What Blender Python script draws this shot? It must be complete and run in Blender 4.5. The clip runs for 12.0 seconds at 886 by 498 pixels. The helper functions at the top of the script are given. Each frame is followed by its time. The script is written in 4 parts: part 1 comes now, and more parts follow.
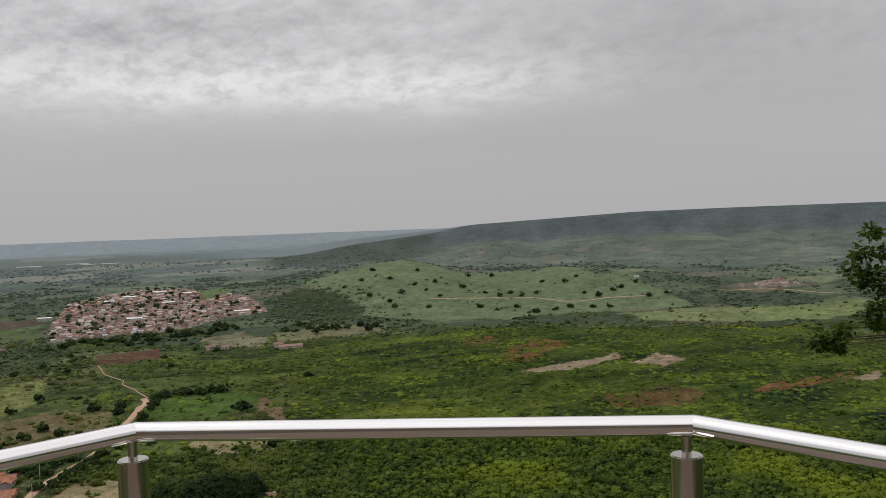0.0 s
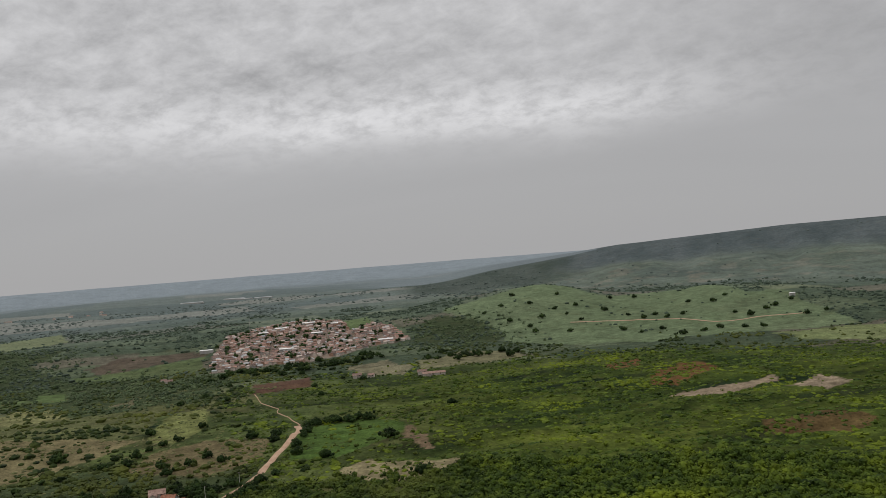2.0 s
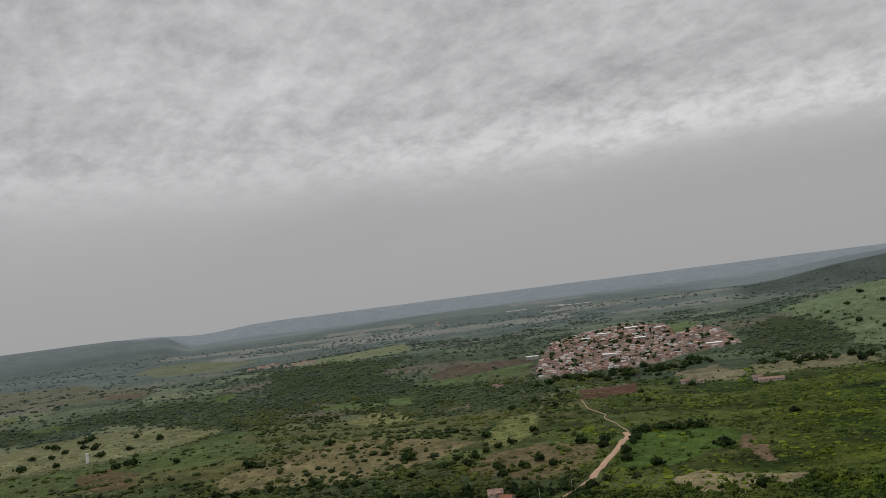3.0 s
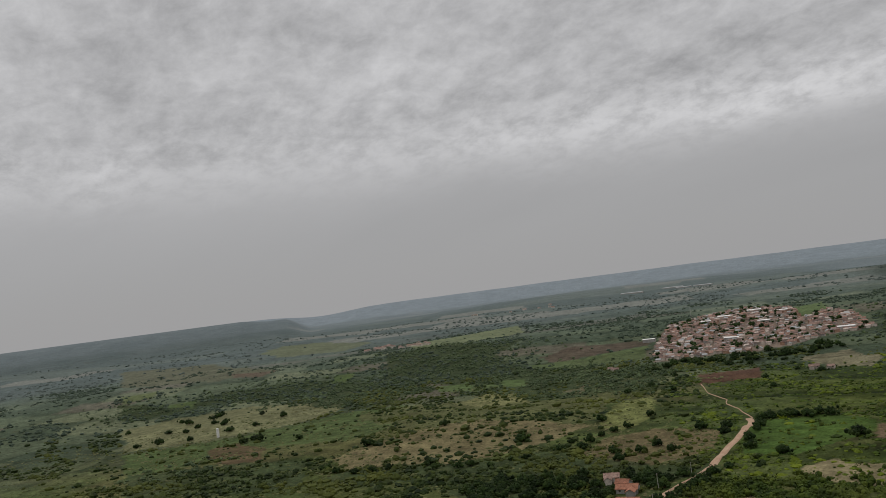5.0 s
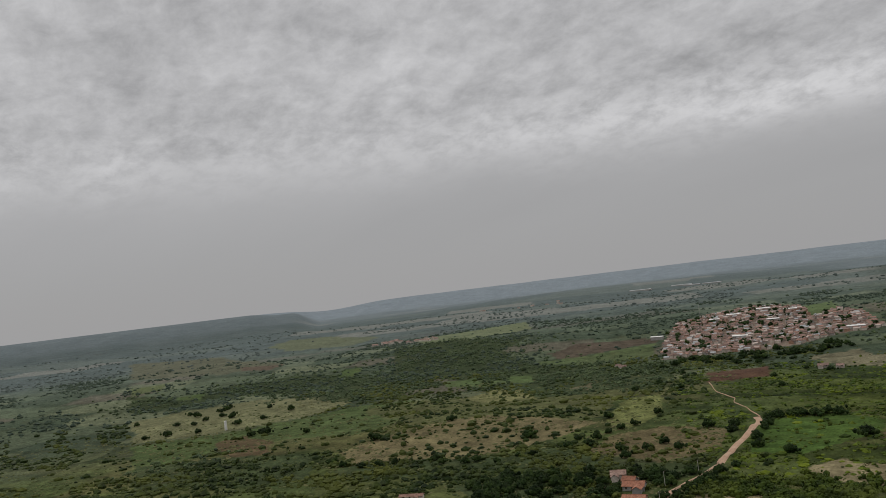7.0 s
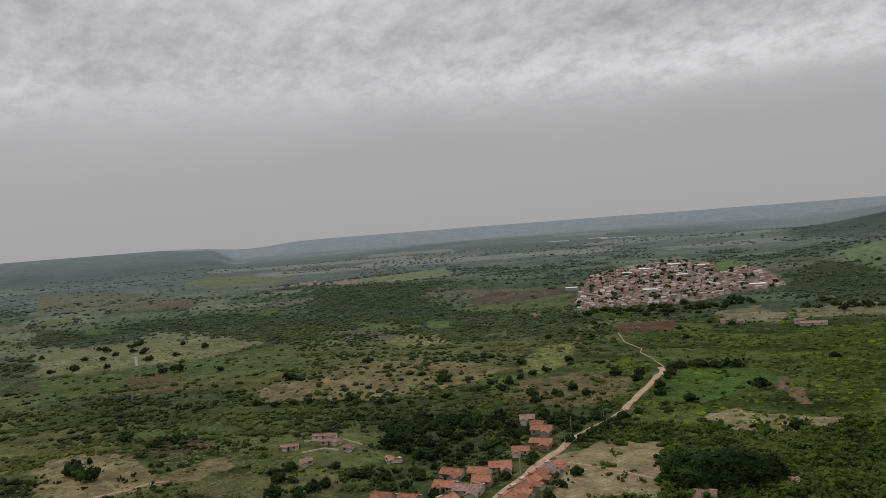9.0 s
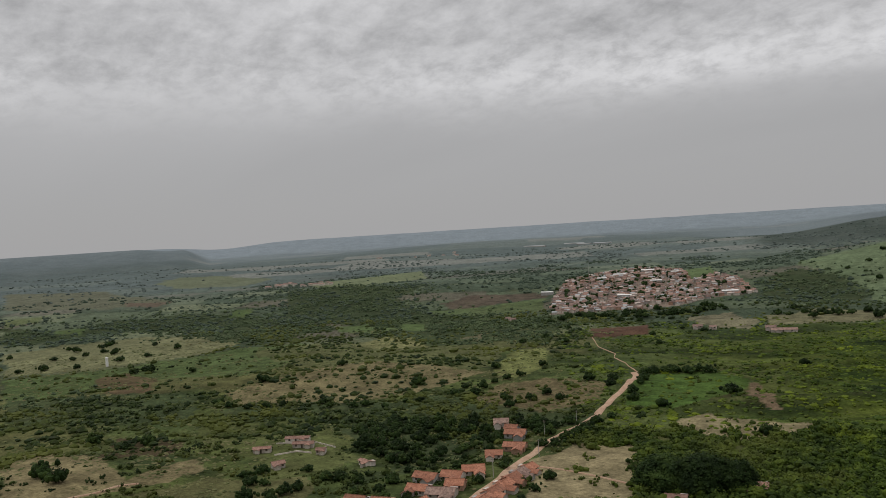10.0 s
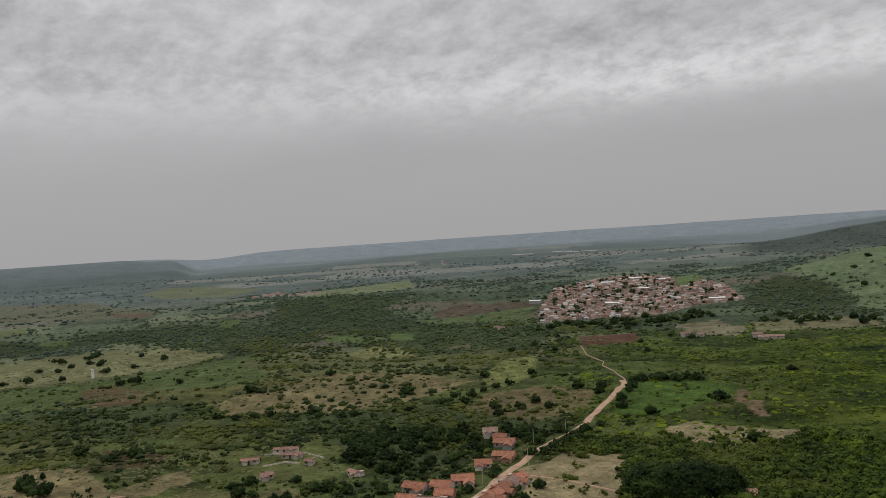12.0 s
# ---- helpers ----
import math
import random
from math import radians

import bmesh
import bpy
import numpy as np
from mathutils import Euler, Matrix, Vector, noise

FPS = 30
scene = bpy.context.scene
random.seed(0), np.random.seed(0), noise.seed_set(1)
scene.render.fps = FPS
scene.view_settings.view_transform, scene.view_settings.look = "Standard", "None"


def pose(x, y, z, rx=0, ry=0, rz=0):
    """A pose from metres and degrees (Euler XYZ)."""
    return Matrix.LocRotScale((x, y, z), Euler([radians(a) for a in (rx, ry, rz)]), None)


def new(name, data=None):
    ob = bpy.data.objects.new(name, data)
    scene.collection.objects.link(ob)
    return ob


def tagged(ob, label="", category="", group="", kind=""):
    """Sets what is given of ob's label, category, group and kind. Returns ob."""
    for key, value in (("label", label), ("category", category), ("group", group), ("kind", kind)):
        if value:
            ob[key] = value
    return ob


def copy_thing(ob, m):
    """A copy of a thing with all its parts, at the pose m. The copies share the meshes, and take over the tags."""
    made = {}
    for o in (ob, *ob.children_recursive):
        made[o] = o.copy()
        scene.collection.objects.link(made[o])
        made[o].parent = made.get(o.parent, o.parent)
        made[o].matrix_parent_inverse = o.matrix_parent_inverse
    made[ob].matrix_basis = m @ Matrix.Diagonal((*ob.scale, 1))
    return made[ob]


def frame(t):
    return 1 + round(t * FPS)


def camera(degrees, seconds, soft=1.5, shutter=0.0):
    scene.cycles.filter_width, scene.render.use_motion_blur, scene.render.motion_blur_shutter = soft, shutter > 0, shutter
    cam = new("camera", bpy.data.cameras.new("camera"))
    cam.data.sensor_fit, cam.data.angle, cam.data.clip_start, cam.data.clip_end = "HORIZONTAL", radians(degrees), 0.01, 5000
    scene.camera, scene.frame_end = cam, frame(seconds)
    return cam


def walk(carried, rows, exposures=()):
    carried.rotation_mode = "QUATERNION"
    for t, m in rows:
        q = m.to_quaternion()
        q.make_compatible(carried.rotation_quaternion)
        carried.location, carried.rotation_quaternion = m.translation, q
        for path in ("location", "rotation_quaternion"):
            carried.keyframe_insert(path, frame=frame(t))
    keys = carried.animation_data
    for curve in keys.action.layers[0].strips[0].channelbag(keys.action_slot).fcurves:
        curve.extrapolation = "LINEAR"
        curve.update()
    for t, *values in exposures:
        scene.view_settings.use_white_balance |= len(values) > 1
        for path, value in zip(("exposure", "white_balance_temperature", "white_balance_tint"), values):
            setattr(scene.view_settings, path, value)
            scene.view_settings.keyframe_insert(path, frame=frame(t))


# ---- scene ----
# ---- camera ----
cam = camera(58.16, 12.0, soft=0.8)
PATH = [
    (0, 0.000, 0.000, 1.600, 88.231, 2.096, -0.032),
    (0.5, -0.090, 0.138, 1.572, 88.702, 3.413, 5.843),
    (1, -0.007, 0.361, 1.592, 90.034, 3.782, 11.173),
    (1.5, 0.085, 0.423, 1.630, 90.030, 3.725, 11.757),
    (2, 0.020, 0.680, 1.655, 90.600, 4.494, 9.843),
    (2.5, -0.180, 0.920, 1.660, 92.382, 6.794, 14.938),
    (3, -0.380, 1.100, 1.650, 93.331, 7.264, 32.556),
    (3.2, -0.430, 1.150, 1.650, 93.446, 7.002, 40.004),
    (5, -0.450, 1.200, 1.650, 93.091, 7.441, 40.689),
    (5.5, -0.450, 1.200, 1.650, 93.199, 7.404, 41.613),
    (6, -0.450, 1.200, 1.650, 93.137, 7.286, 42.040),
    (6.5, -0.450, 1.200, 1.650, 93.070, 7.238, 41.701),
    (8.3, -0.450, 1.200, 1.650, 90.993, 5.625, 39.136),
    (8.5, -0.450, 1.200, 1.650, 90.055, 5.603, 38.489),
    (9, -0.450, 1.200, 1.650, 88.314, 4.408, 35.635),
    (9.5, -0.450, 1.200, 1.650, 88.123, 3.605, 33.702),
    (10, -0.450, 1.200, 1.650, 88.427, 3.598, 33.943),
    (10.5, -0.450, 1.200, 1.650, 88.692, 3.725, 34.238),
    (11, -0.450, 1.200, 1.650, 88.877, 3.748, 34.305),
    (11.5, -0.450, 1.200, 1.650, 88.985, 3.736, 34.367),
    (12, -0.450, 1.200, 1.650, 89.020, 3.894, 33.076),
]
walk(cam, [(row[0], pose(*row[1:])) for row in PATH], exposures=[(0.0, 0.24), (0.6, 0.16), (1.2, 0.05), (2.0, 0.10), (3.0, 0.0), (5.0, -0.09), (8.5, -0.08), (9.0, 0.03), (10.0, 0.03), (12.0, 0.02)])

# ---- overcast daylight ----
SUN_EL, SUN_AZ = 58.0, 75.0
world = bpy.data.worlds.new("overcast_sky")
scene.world = world
world.use_nodes = True
wn, wl = world.node_tree.nodes, world.node_tree.links
wn.clear()


def wnode(kind, **values):
    n = wn.new(kind)
    for key, v in values.items():
        n.inputs[key].default_value = v
    return n


def wmath(op, a, b=None, c=None, clamp=False):
    n = wn.new("ShaderNodeMath")
    n.operation, n.use_clamp = op, clamp
    for k, v in enumerate((a, b, c)):
        if v is None:
            continue
        if isinstance(v, (int, float)):
            n.inputs[k].default_value = v
        else:
            wl.new(v, n.inputs[k])
    return n.outputs[0]


def wrange(v, a, b, lo=0.0, hi=1.0, kind="SMOOTHSTEP"):
    n = wn.new("ShaderNodeMapRange")
    n.interpolation_type = kind
    wl.new(v, n.inputs[0])
    for k, val in enumerate((a, b, lo, hi)):
        n.inputs[k + 1].default_value = val
    return n.outputs[0]


coord = wn.new("ShaderNodeTexCoord").outputs["Generated"]
sep = wn.new("ShaderNodeSeparateXYZ")
wl.new(coord, sep.inputs[0])
dx, dy, dz = sep.outputs
lift = wmath("ADD", wmath("MAXIMUM", dz, 0.0), 0.36)
flat = wn.new("ShaderNodeCombineXYZ")
wl.new(wmath("DIVIDE", dx, lift), flat.inputs[0])
wl.new(wmath("DIVIDE", dy, lift), flat.inputs[1])


def wnoise(scale, detail, rough, stretch=(1, 1, 1), turn=0.0, warp=0.0):
    m = wn.new("ShaderNodeMapping")
    m.inputs["Scale"].default_value = stretch
    m.inputs["Rotation"].default_value = (0, 0, radians(turn))
    wl.new(flat.outputs[0], m.inputs[0])
    n = wnode("ShaderNodeTexNoise", Scale=scale, Detail=detail, Roughness=rough, Distortion=warp)
    wl.new(m.outputs[0], n.inputs["Vector"])
    return n.outputs[0]


puffs = wnoise(14.5, 8, 0.66, (0.95, 1.05, 1), 24, 0.2)
banks = wnoise(3.4, 4, 0.5, (0.75, 1.25, 1), 22)
fibre = wnoise(0.5, 4, 0.5, (0.45, 2.0, 1), 14)
# ragged layer overhead, even veil towards the horizon
west = wrange(wmath("MULTIPLY", dx, -1.0), -0.35, 0.30, 0.30, 1.0)
edge = wmath("ADD", dz, wmath("MULTIPLY", wmath("SUBTRACT", banks, 0.5), 0.10))
over = wmath("MULTIPLY", wrange(edge, 0.145, 0.215), west)
rag = wmath("ADD", wmath("MULTIPLY", wmath("SUBTRACT", puffs, 0.50), 0.44), wmath("MULTIPLY", wmath("SUBTRACT", banks, 0.5), 0.34))
veil = wmath("MULTIPLY", wmath("SUBTRACT", fibre, 0.5), 0.20)
layer = wmath("ADD", wmath("MULTIPLY", rag, over), wmath("MULTIPLY", veil, wrange(dz, 0.02, 0.14)))
# the long bright break between layer and veil
drift = wmath("ADD", dz, wmath("MULTIPLY", wmath("SUBTRACT", banks, 0.5), 0.05))
off = wmath("DIVIDE", wmath("SUBTRACT", drift, 0.172), 0.024)
# strongest to the north, gone to the east
streak_side = wmath("MULTIPLY", wrange(dx, -0.75, -0.35, 0.45, 1.0), wrange(dx, 0.0, 0.3, 1.0, 0.15))
streak = wmath("MULTIPLY", wmath("POWER", 2.718, wmath("MULTIPLY", wmath("MULTIPLY", off, off), -0.5)), wmath("MULTIPLY", wrange(puffs, 0.30, 0.62, 0.09, 0.21), streak_side))
level = wmath("ADD", wrange(dz, 0.0, 0.32, 0.358, 0.485), wmath("ADD", layer, streak))
level = wmath("SUBTRACT", level, wmath("MULTIPLY", wrange(dx, -0.15, 0.40, 0.0, 0.09), wrange(dz, 0.06, 0.2)))
level = wmath("ADD", level, wrange(dz, 0.38, 0.62, 0.0, 0.42))
cloud = wn.new("ShaderNodeCombineColor")
for k, tint in enumerate((1.006, 1.0, 1.014)):
    wl.new(wmath("MULTIPLY", level, tint), cloud.inputs[k])
sky = wn.new("ShaderNodeTexSky")
sky.sky_type, sky.sun_disc = "NISHITA", False
sky.sun_elevation, sky.sun_rotation = radians(SUN_EL), radians(-SUN_AZ)
dim = wn.new("ShaderNodeVectorMath")
dim.operation = "SCALE"
wl.new(sky.outputs[0], dim.inputs[0])
dim.inputs["Scale"].default_value = 0.1
cover_mix = wn.new("ShaderNodeMix")
cover_mix.data_type = "RGBA"
cover_mix.inputs["Factor"].default_value = 0.98
wl.new(dim.outputs[0], cover_mix.inputs["A"])
wl.new(cloud.outputs[0], cover_mix.inputs["B"])
back = wnode("ShaderNodeBackground", Strength=1.0)
wl.new(cover_mix.outputs["Result"], back.inputs["Color"])
wl.new(back.outputs[0], wn.new("ShaderNodeOutputWorld").inputs[0])

sun_data = bpy.data.lights.new("sun", "SUN")
sun_data.energy, sun_data.angle, sun_data.color = 0.6, radians(16), (1.0, 0.96, 0.9)
sun = new("sun", sun_data)
sun.matrix_world = pose(0, 0, 300, 90 - SUN_EL, 0, SUN_AZ + 180)

# ---- materials ----


class Shade:
    """A small kit for node materials."""

    def __init__(self, name, rough=0.8, metal=0.0):
        self.mat = bpy.data.materials.new(name)
        self.mat.use_nodes = True
        self.n, self.l = self.mat.node_tree.nodes, self.mat.node_tree.links
        self.bsdf = self.n["Principled BSDF"]
        self.bsdf.inputs["Roughness"].default_value = rough
        self.bsdf.inputs["Metallic"].default_value = metal
        self.where = self.n.new("ShaderNodeNewGeometry").outputs["Position"]

    def put(self, v, socket):
        if hasattr(v, "is_linked"):
            self.l.new(v, socket)
        else:
            socket.default_value = v

    def noise(self, scale, detail=4, rough=0.6, vec=None, stretch=None):
        vec = vec or self.where
        if stretch:
            m = self.n.new("ShaderNodeMapping")
            m.inputs["Scale"].default_value = stretch
            self.l.new(vec, m.inputs[0])
            vec = m.outputs[0]
        t = self.n.new("ShaderNodeTexNoise")
        t.inputs["Scale"].default_value, t.inputs["Detail"].default_value, t.inputs["Roughness"].default_value = scale, detail, rough
        self.l.new(vec, t.inputs["Vector"])
        return t.outputs[0]

    def span(self, v, a, b, lo=0.0, hi=1.0):
        m = self.n.new("ShaderNodeMapRange")
        self.l.new(v, m.inputs[0])
        for k, val in enumerate((a, b, lo, hi)):
            m.inputs[k + 1].default_value = val
        return m.outputs[0]

    def mix(self, f, a, b, blend="MIX"):
        m = self.n.new("ShaderNodeMix")
        m.data_type, m.blend_type = "RGBA", blend
        self.put(f, m.inputs["Factor"])
        self.put(a if hasattr(a, "is_linked") else (*a, 1), m.inputs["A"])
        self.put(b if hasattr(b, "is_linked") else (*b, 1), m.inputs["B"])
        return m.outputs["Result"]

    def times(self, col, v):
        m = self.n.new("ShaderNodeVectorMath")
        m.operation = "SCALE"
        self.l.new(col, m.inputs[0])
        self.l.new(v, m.inputs["Scale"])
        return m.outputs[0]

    def attribute(self, name, out="Color"):
        a = self.n.new("ShaderNodeAttribute")
        a.attribute_name = name
        return a.outputs[out]

    def island(self):
        return self.n.new("ShaderNodeNewGeometry").outputs["Random Per Island"]

    def each(self):
        return self.n.new("ShaderNodeObjectInfo").outputs["Random"]

    def bump(self, v, strength, distance):
        b = self.n.new("ShaderNodeBump")
        b.inputs["Strength"].default_value, b.inputs["Distance"].default_value = strength, distance
        self.l.new(v, b.inputs["Height"])
        self.l.new(b.outputs[0], self.bsdf.inputs["Normal"])

    def done(self, col):
        self.put(col if hasattr(col, "is_linked") else (*col, 1), self.bsdf.inputs["Base Color"])
        return self.mat


def mottled(name, a, b, scale, rough=0.85, bump=0.3, depth=0.02, fine=None, vary=0.0):
    s = Shade(name, rough)
    col = s.mix(s.span(s.noise(scale), 0.35, 0.65), a, b)
    grain = s.noise(fine or scale * 6, 5)
    col = s.times(col, s.span(grain, 0.25, 0.75, 0.8, 1.2))
    if vary:
        col = s.times(col, s.span(s.each(), 0, 1, 1 - vary, 1 + vary))
    s.bump(grain, bump, depth)
    return s.done(col)


def leafy(name, dark, mid, light, patch=0.03, patch_col=None, by_object=False, grain=1.6, clump=0.14):
    s = Shade(name, 0.65)
    s.bsdf.inputs["Specular IOR Level"].default_value = 0.06
    pick = s.n.new("ShaderNodeMath")
    pick.operation = "MULTIPLY_ADD"
    s.l.new(s.island(), pick.inputs[0])
    pick.inputs[1].default_value = 0.16
    s.l.new(s.span(s.noise(clump, 3, 0.6), 0.36, 0.64, 0.0, 0.84), pick.inputs[2])
    pick = pick.outputs[0]
    col = s.mix(s.span(pick, 0.0, 0.5), dark, mid)
    col = s.mix(s.span(pick, 0.55, 1.0, 0.0, 0.8), col, light)
    if patch_col:
        col = s.mix(s.span(s.noise(patch, 4), 0.47, 0.66, 0.0, 0.70), col, patch_col)
    if by_object:
        col = s.times(col, s.span(s.each(), 0, 1, 0.75, 1.3))
    g = s.noise(grain, 5, 0.7)
    col = s.times(col, s.span(g, 0.3, 0.7, 0.66, 1.28))
    s.bump(g, 0.6, 0.4)
    return s.done(col)


def ground_material():
    s = Shade("land_cover", 0.95)
    s.bsdf.inputs["Specular IOR Level"].default_value = 0.03
    col = plain = s.attribute("cover")
    # share of grain that painted haze leaves, less with distance
    haze_grain = s.attribute("cover", "Alpha")
    big = s.noise(0.018, 5)
    mid = s.noise(0.11, 5, 0.65)
    fine = s.noise(0.55, 5, 0.7)
    col = s.times(col, s.span(big, 0.3, 0.7, 0.82, 1.18))
    col = s.times(col, s.span(mid, 0.3, 0.7, 0.68, 1.32))
    col = s.times(col, s.span(fine, 0.28, 0.72, 0.52, 1.45))
    col = s.mix(s.span(s.noise(0.045, 3), 0.55, 0.75, 0.0, 0.2), col, (0.13, 0.11, 0.05))
    col = s.mix(haze_grain, plain, col)
    s.bump(fine, 0.6, 0.8)
    return s.done(col)


def steel(name, rough, shade):
    s = Shade(name, rough, 1.0)
    wipe = s.noise(5, 3, 0.5)
    s.put(s.span(wipe, 0.3, 0.7, rough * 0.85, rough * 1.2), s.bsdf.inputs["Roughness"])
    return s.done(s.mix(s.span(s.noise(3), 0.3, 0.7), tuple(c * 0.96 for c in shade), shade))


def roof_tiles(name, a, b):
    s = Shade(name, 0.85)
    col = s.mix(s.span(s.noise(0.5, 4), 0.35, 0.65), a, b)
    col = s.mix(s.span(s.noise(1.1, 5), 0.48, 0.66, 0.0, 0.7), col, tuple(c * 0.42 for c in a))
    col = s.times(col, s.span(s.each(), 0, 1, 0.72, 1.25))
    row = s.n.new("ShaderNodeTexWave")
    row.inputs["Scale"].default_value, row.inputs["Distortion"].default_value = 1.2, 0.6
    co = s.n.new("ShaderNodeTexCoord").outputs["Object"]
    s.l.new(co, row.inputs["Vector"])
    col = s.times(col, s.span(row.outputs["Fac"], 0, 1, 0.82, 1.1))
    s.bump(row.outputs["Fac"], 0.5, 0.08)
    return s.done(col)


GROUND = ground_material()
SCRUB = leafy("scrub_leaves", (0.012, 0.023, 0.005), (0.044, 0.072, 0.010), (0.110, 0.150, 0.018), 0.018, (0.165, 0.205, 0.013), grain=0.9)
MIDSCRUB = leafy("mixed_scrub_leaves", (0.012, 0.023, 0.005), (0.040, 0.064, 0.010), (0.098, 0.128, 0.018), 0.016, (0.105, 0.122, 0.025), grain=1.0)
BUSH = leafy("valley_bush_leaves", (0.009, 0.017, 0.006), (0.027, 0.043, 0.011), (0.070, 0.090, 0.022), 0.010, (0.120, 0.130, 0.026), grain=0.8)
# leaves of ever farther woods, paler and greyer: haze painted in
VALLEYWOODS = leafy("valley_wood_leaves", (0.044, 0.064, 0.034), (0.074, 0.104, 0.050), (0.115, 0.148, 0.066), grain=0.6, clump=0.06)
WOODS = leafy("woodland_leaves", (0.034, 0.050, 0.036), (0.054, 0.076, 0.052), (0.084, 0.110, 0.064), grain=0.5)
HAZEWOODS = leafy("hazed_woodland_leaves", (0.076, 0.096, 0.086), (0.092, 0.115, 0.102), (0.110, 0.134, 0.115), grain=0.2)
TUFTS = leafy("rough_grass_and_low_shrubs", (0.036, 0.050, 0.016), (0.085, 0.102, 0.034), (0.175, 0.168, 0.072), 0.012, (0.175, 0.155, 0.075), grain=1.2, clump=0.10)
CROWN = leafy("broad_tree_leaves", (0.008, 0.017, 0.005), (0.021, 0.038, 0.010), (0.050, 0.077, 0.018), by_object=True)
def thin_leaf(mat):
    """Lets part of the daylight through the leaf."""
    n, l = mat.node_tree.nodes, mat.node_tree.links
    bsdf = n["Principled BSDF"]
    glow = n.new("ShaderNodeBsdfTranslucent")
    l.new(bsdf.inputs["Base Color"].links[0].from_socket, glow.inputs["Color"])
    mix = n.new("ShaderNodeMixShader")
    mix.inputs[0].default_value = 0.4
    l.new(bsdf.outputs[0], mix.inputs[1])
    l.new(glow.outputs[0], mix.inputs[2])
    l.new(mix.outputs[0], n["Material Output"].inputs["Surface"])
    return mat


LEAF = leafy("near_tree_leaves", (0.035, 0.066, 0.012), (0.085, 0.135, 0.022), (0.20, 0.25, 0.05), grain=30, clump=9.0)
thin_leaf(LEAF)
BARK = mottled("bark", (0.10, 0.075, 0.05), (0.17, 0.13, 0.09), 3.0, 0.9, 0.8, 0.05)
DIRT = mottled("pale_red_dirt", (0.36, 0.22, 0.14), (0.46, 0.31, 0.21), 0.25, 0.95, 0.5, 0.1)
PLASTER = mottled("weathered_plaster", (0.43, 0.365, 0.31), (0.62, 0.55, 0.48), 0.35, 0.9, 0.2, 0.02, vary=0.3)
BRICKWALL = mottled("bare_brick_wall", (0.30, 0.17, 0.11), (0.42, 0.27, 0.19), 0.5, 0.9, 0.3, 0.02, vary=0.25)
BROWNWALL = mottled("brown_plaster", (0.16, 0.12, 0.09), (0.22, 0.17, 0.13), 0.6, 0.9, 0.3, 0.01)
GREYWALL = mottled("grey_render", (0.30, 0.29, 0.27), (0.40, 0.38, 0.35), 0.5, 0.9, 0.3, 0.02, vary=0.2)
PALESHEET = mottled("pale_grey_sheet_roof", (0.30, 0.31, 0.31), (0.38, 0.39, 0.39), 0.2, 0.7, 0.2, 0.03)
WHITE = mottled("white_sheet_roof", (0.66, 0.64, 0.60), (0.80, 0.79, 0.76), 0.2, 0.6, 0.2, 0.03)
TILES = roof_tiles("clay_roof_tiles", (0.31, 0.118, 0.064), (0.43, 0.190, 0.112))
OLDTILES = roof_tiles("weathered_clay_roof_tiles", (0.21, 0.125, 0.095), (0.32, 0.215, 0.17))
REDTILES = roof_tiles("dull_red_roof_tiles", (0.27, 0.14, 0.10), (0.38, 0.22, 0.165))
PALETILES = roof_tiles("sun_bleached_roof_tiles", (0.42, 0.33, 0.28), (0.57, 0.48, 0.42))
DARKTILES = roof_tiles("sooty_clay_roof_tiles", (0.12, 0.075, 0.06), (0.20, 0.125, 0.10))
DOORWOOD = mottled("dark_opening_wood", (0.05, 0.035, 0.025), (0.10, 0.07, 0.05), 2.0)
CONCRETE = mottled("terrace_concrete", (0.34, 0.32, 0.29), (0.46, 0.44, 0.41), 0.8, 0.85, 0.4, 0.01)
POLISHED = steel("polished_steel", 0.14, (0.86, 0.84, 0.83))
FLOORTILE = mottled("brown_floor_tile", (0.10, 0.072, 0.052), (0.15, 0.11, 0.08), 2.5, 0.6, 0.2, 0.003)
POSTSTEEL = steel("brushed_post_steel", 0.16, (0.66, 0.62, 0.57))

# ---- lie of the land: heights in metres, terrace floor at 0, valley floor near -110 ----
def lattice(ix, iy, seed):
    v = np.sin(ix * 127.1 + iy * 311.7 + seed * 74.7) * 43758.5453
    return v - np.floor(v)


def value_noise(x, y, seed=0):
    ix, iy = np.floor(x), np.floor(y)
    fx, fy = x - ix, y - iy
    fx, fy = fx * fx * (3 - 2 * fx), fy * fy * (3 - 2 * fy)
    a, b = lattice(ix, iy, seed), lattice(ix + 1, iy, seed)
    c, d = lattice(ix, iy + 1, seed), lattice(ix + 1, iy + 1, seed)
    return (a + (b - a) * fx) * (1 - fy) + (c + (d - c) * fx) * fy


def fbm(x, y, seed=0, octaves=4):
    total, amp, norm = 0.0, 1.0, 0.0
    for k in range(octaves):
        total = total + amp * value_noise(x * 2 ** k + 17.3 * k, y * 2 ** k - 9.1 * k, seed + k)
        norm, amp = norm + amp, amp * 0.5
    return total / norm


def smooth(a, b, v):
    s = np.clip((v - a) / (b - a), 0, 1)
    return s * s * (3 - 2 * s)


def bump(x, y, az, r, height, across, along):
    """A rounded hill at a bearing (degrees left of north) and distance."""
    a = np.radians(az)
    ux, uy = -np.sin(a), np.cos(a)
    d, s = x * ux + y * uy - r, -x * uy + y * ux
    return height * np.exp(-(d / along) ** 2 / 2 - (s / across) ** 2 / 2)


CREST_AZ = np.array([-180, -60, -29, -20, -13.5, -8.7, -5.5, -2.5, -1, 0.6, 3.5, 7, 12])
CREST_Z = np.array([22, 22, 22, 23, 21, 10.5, 4, -4, -14, -27, -44, -62, -86.0])


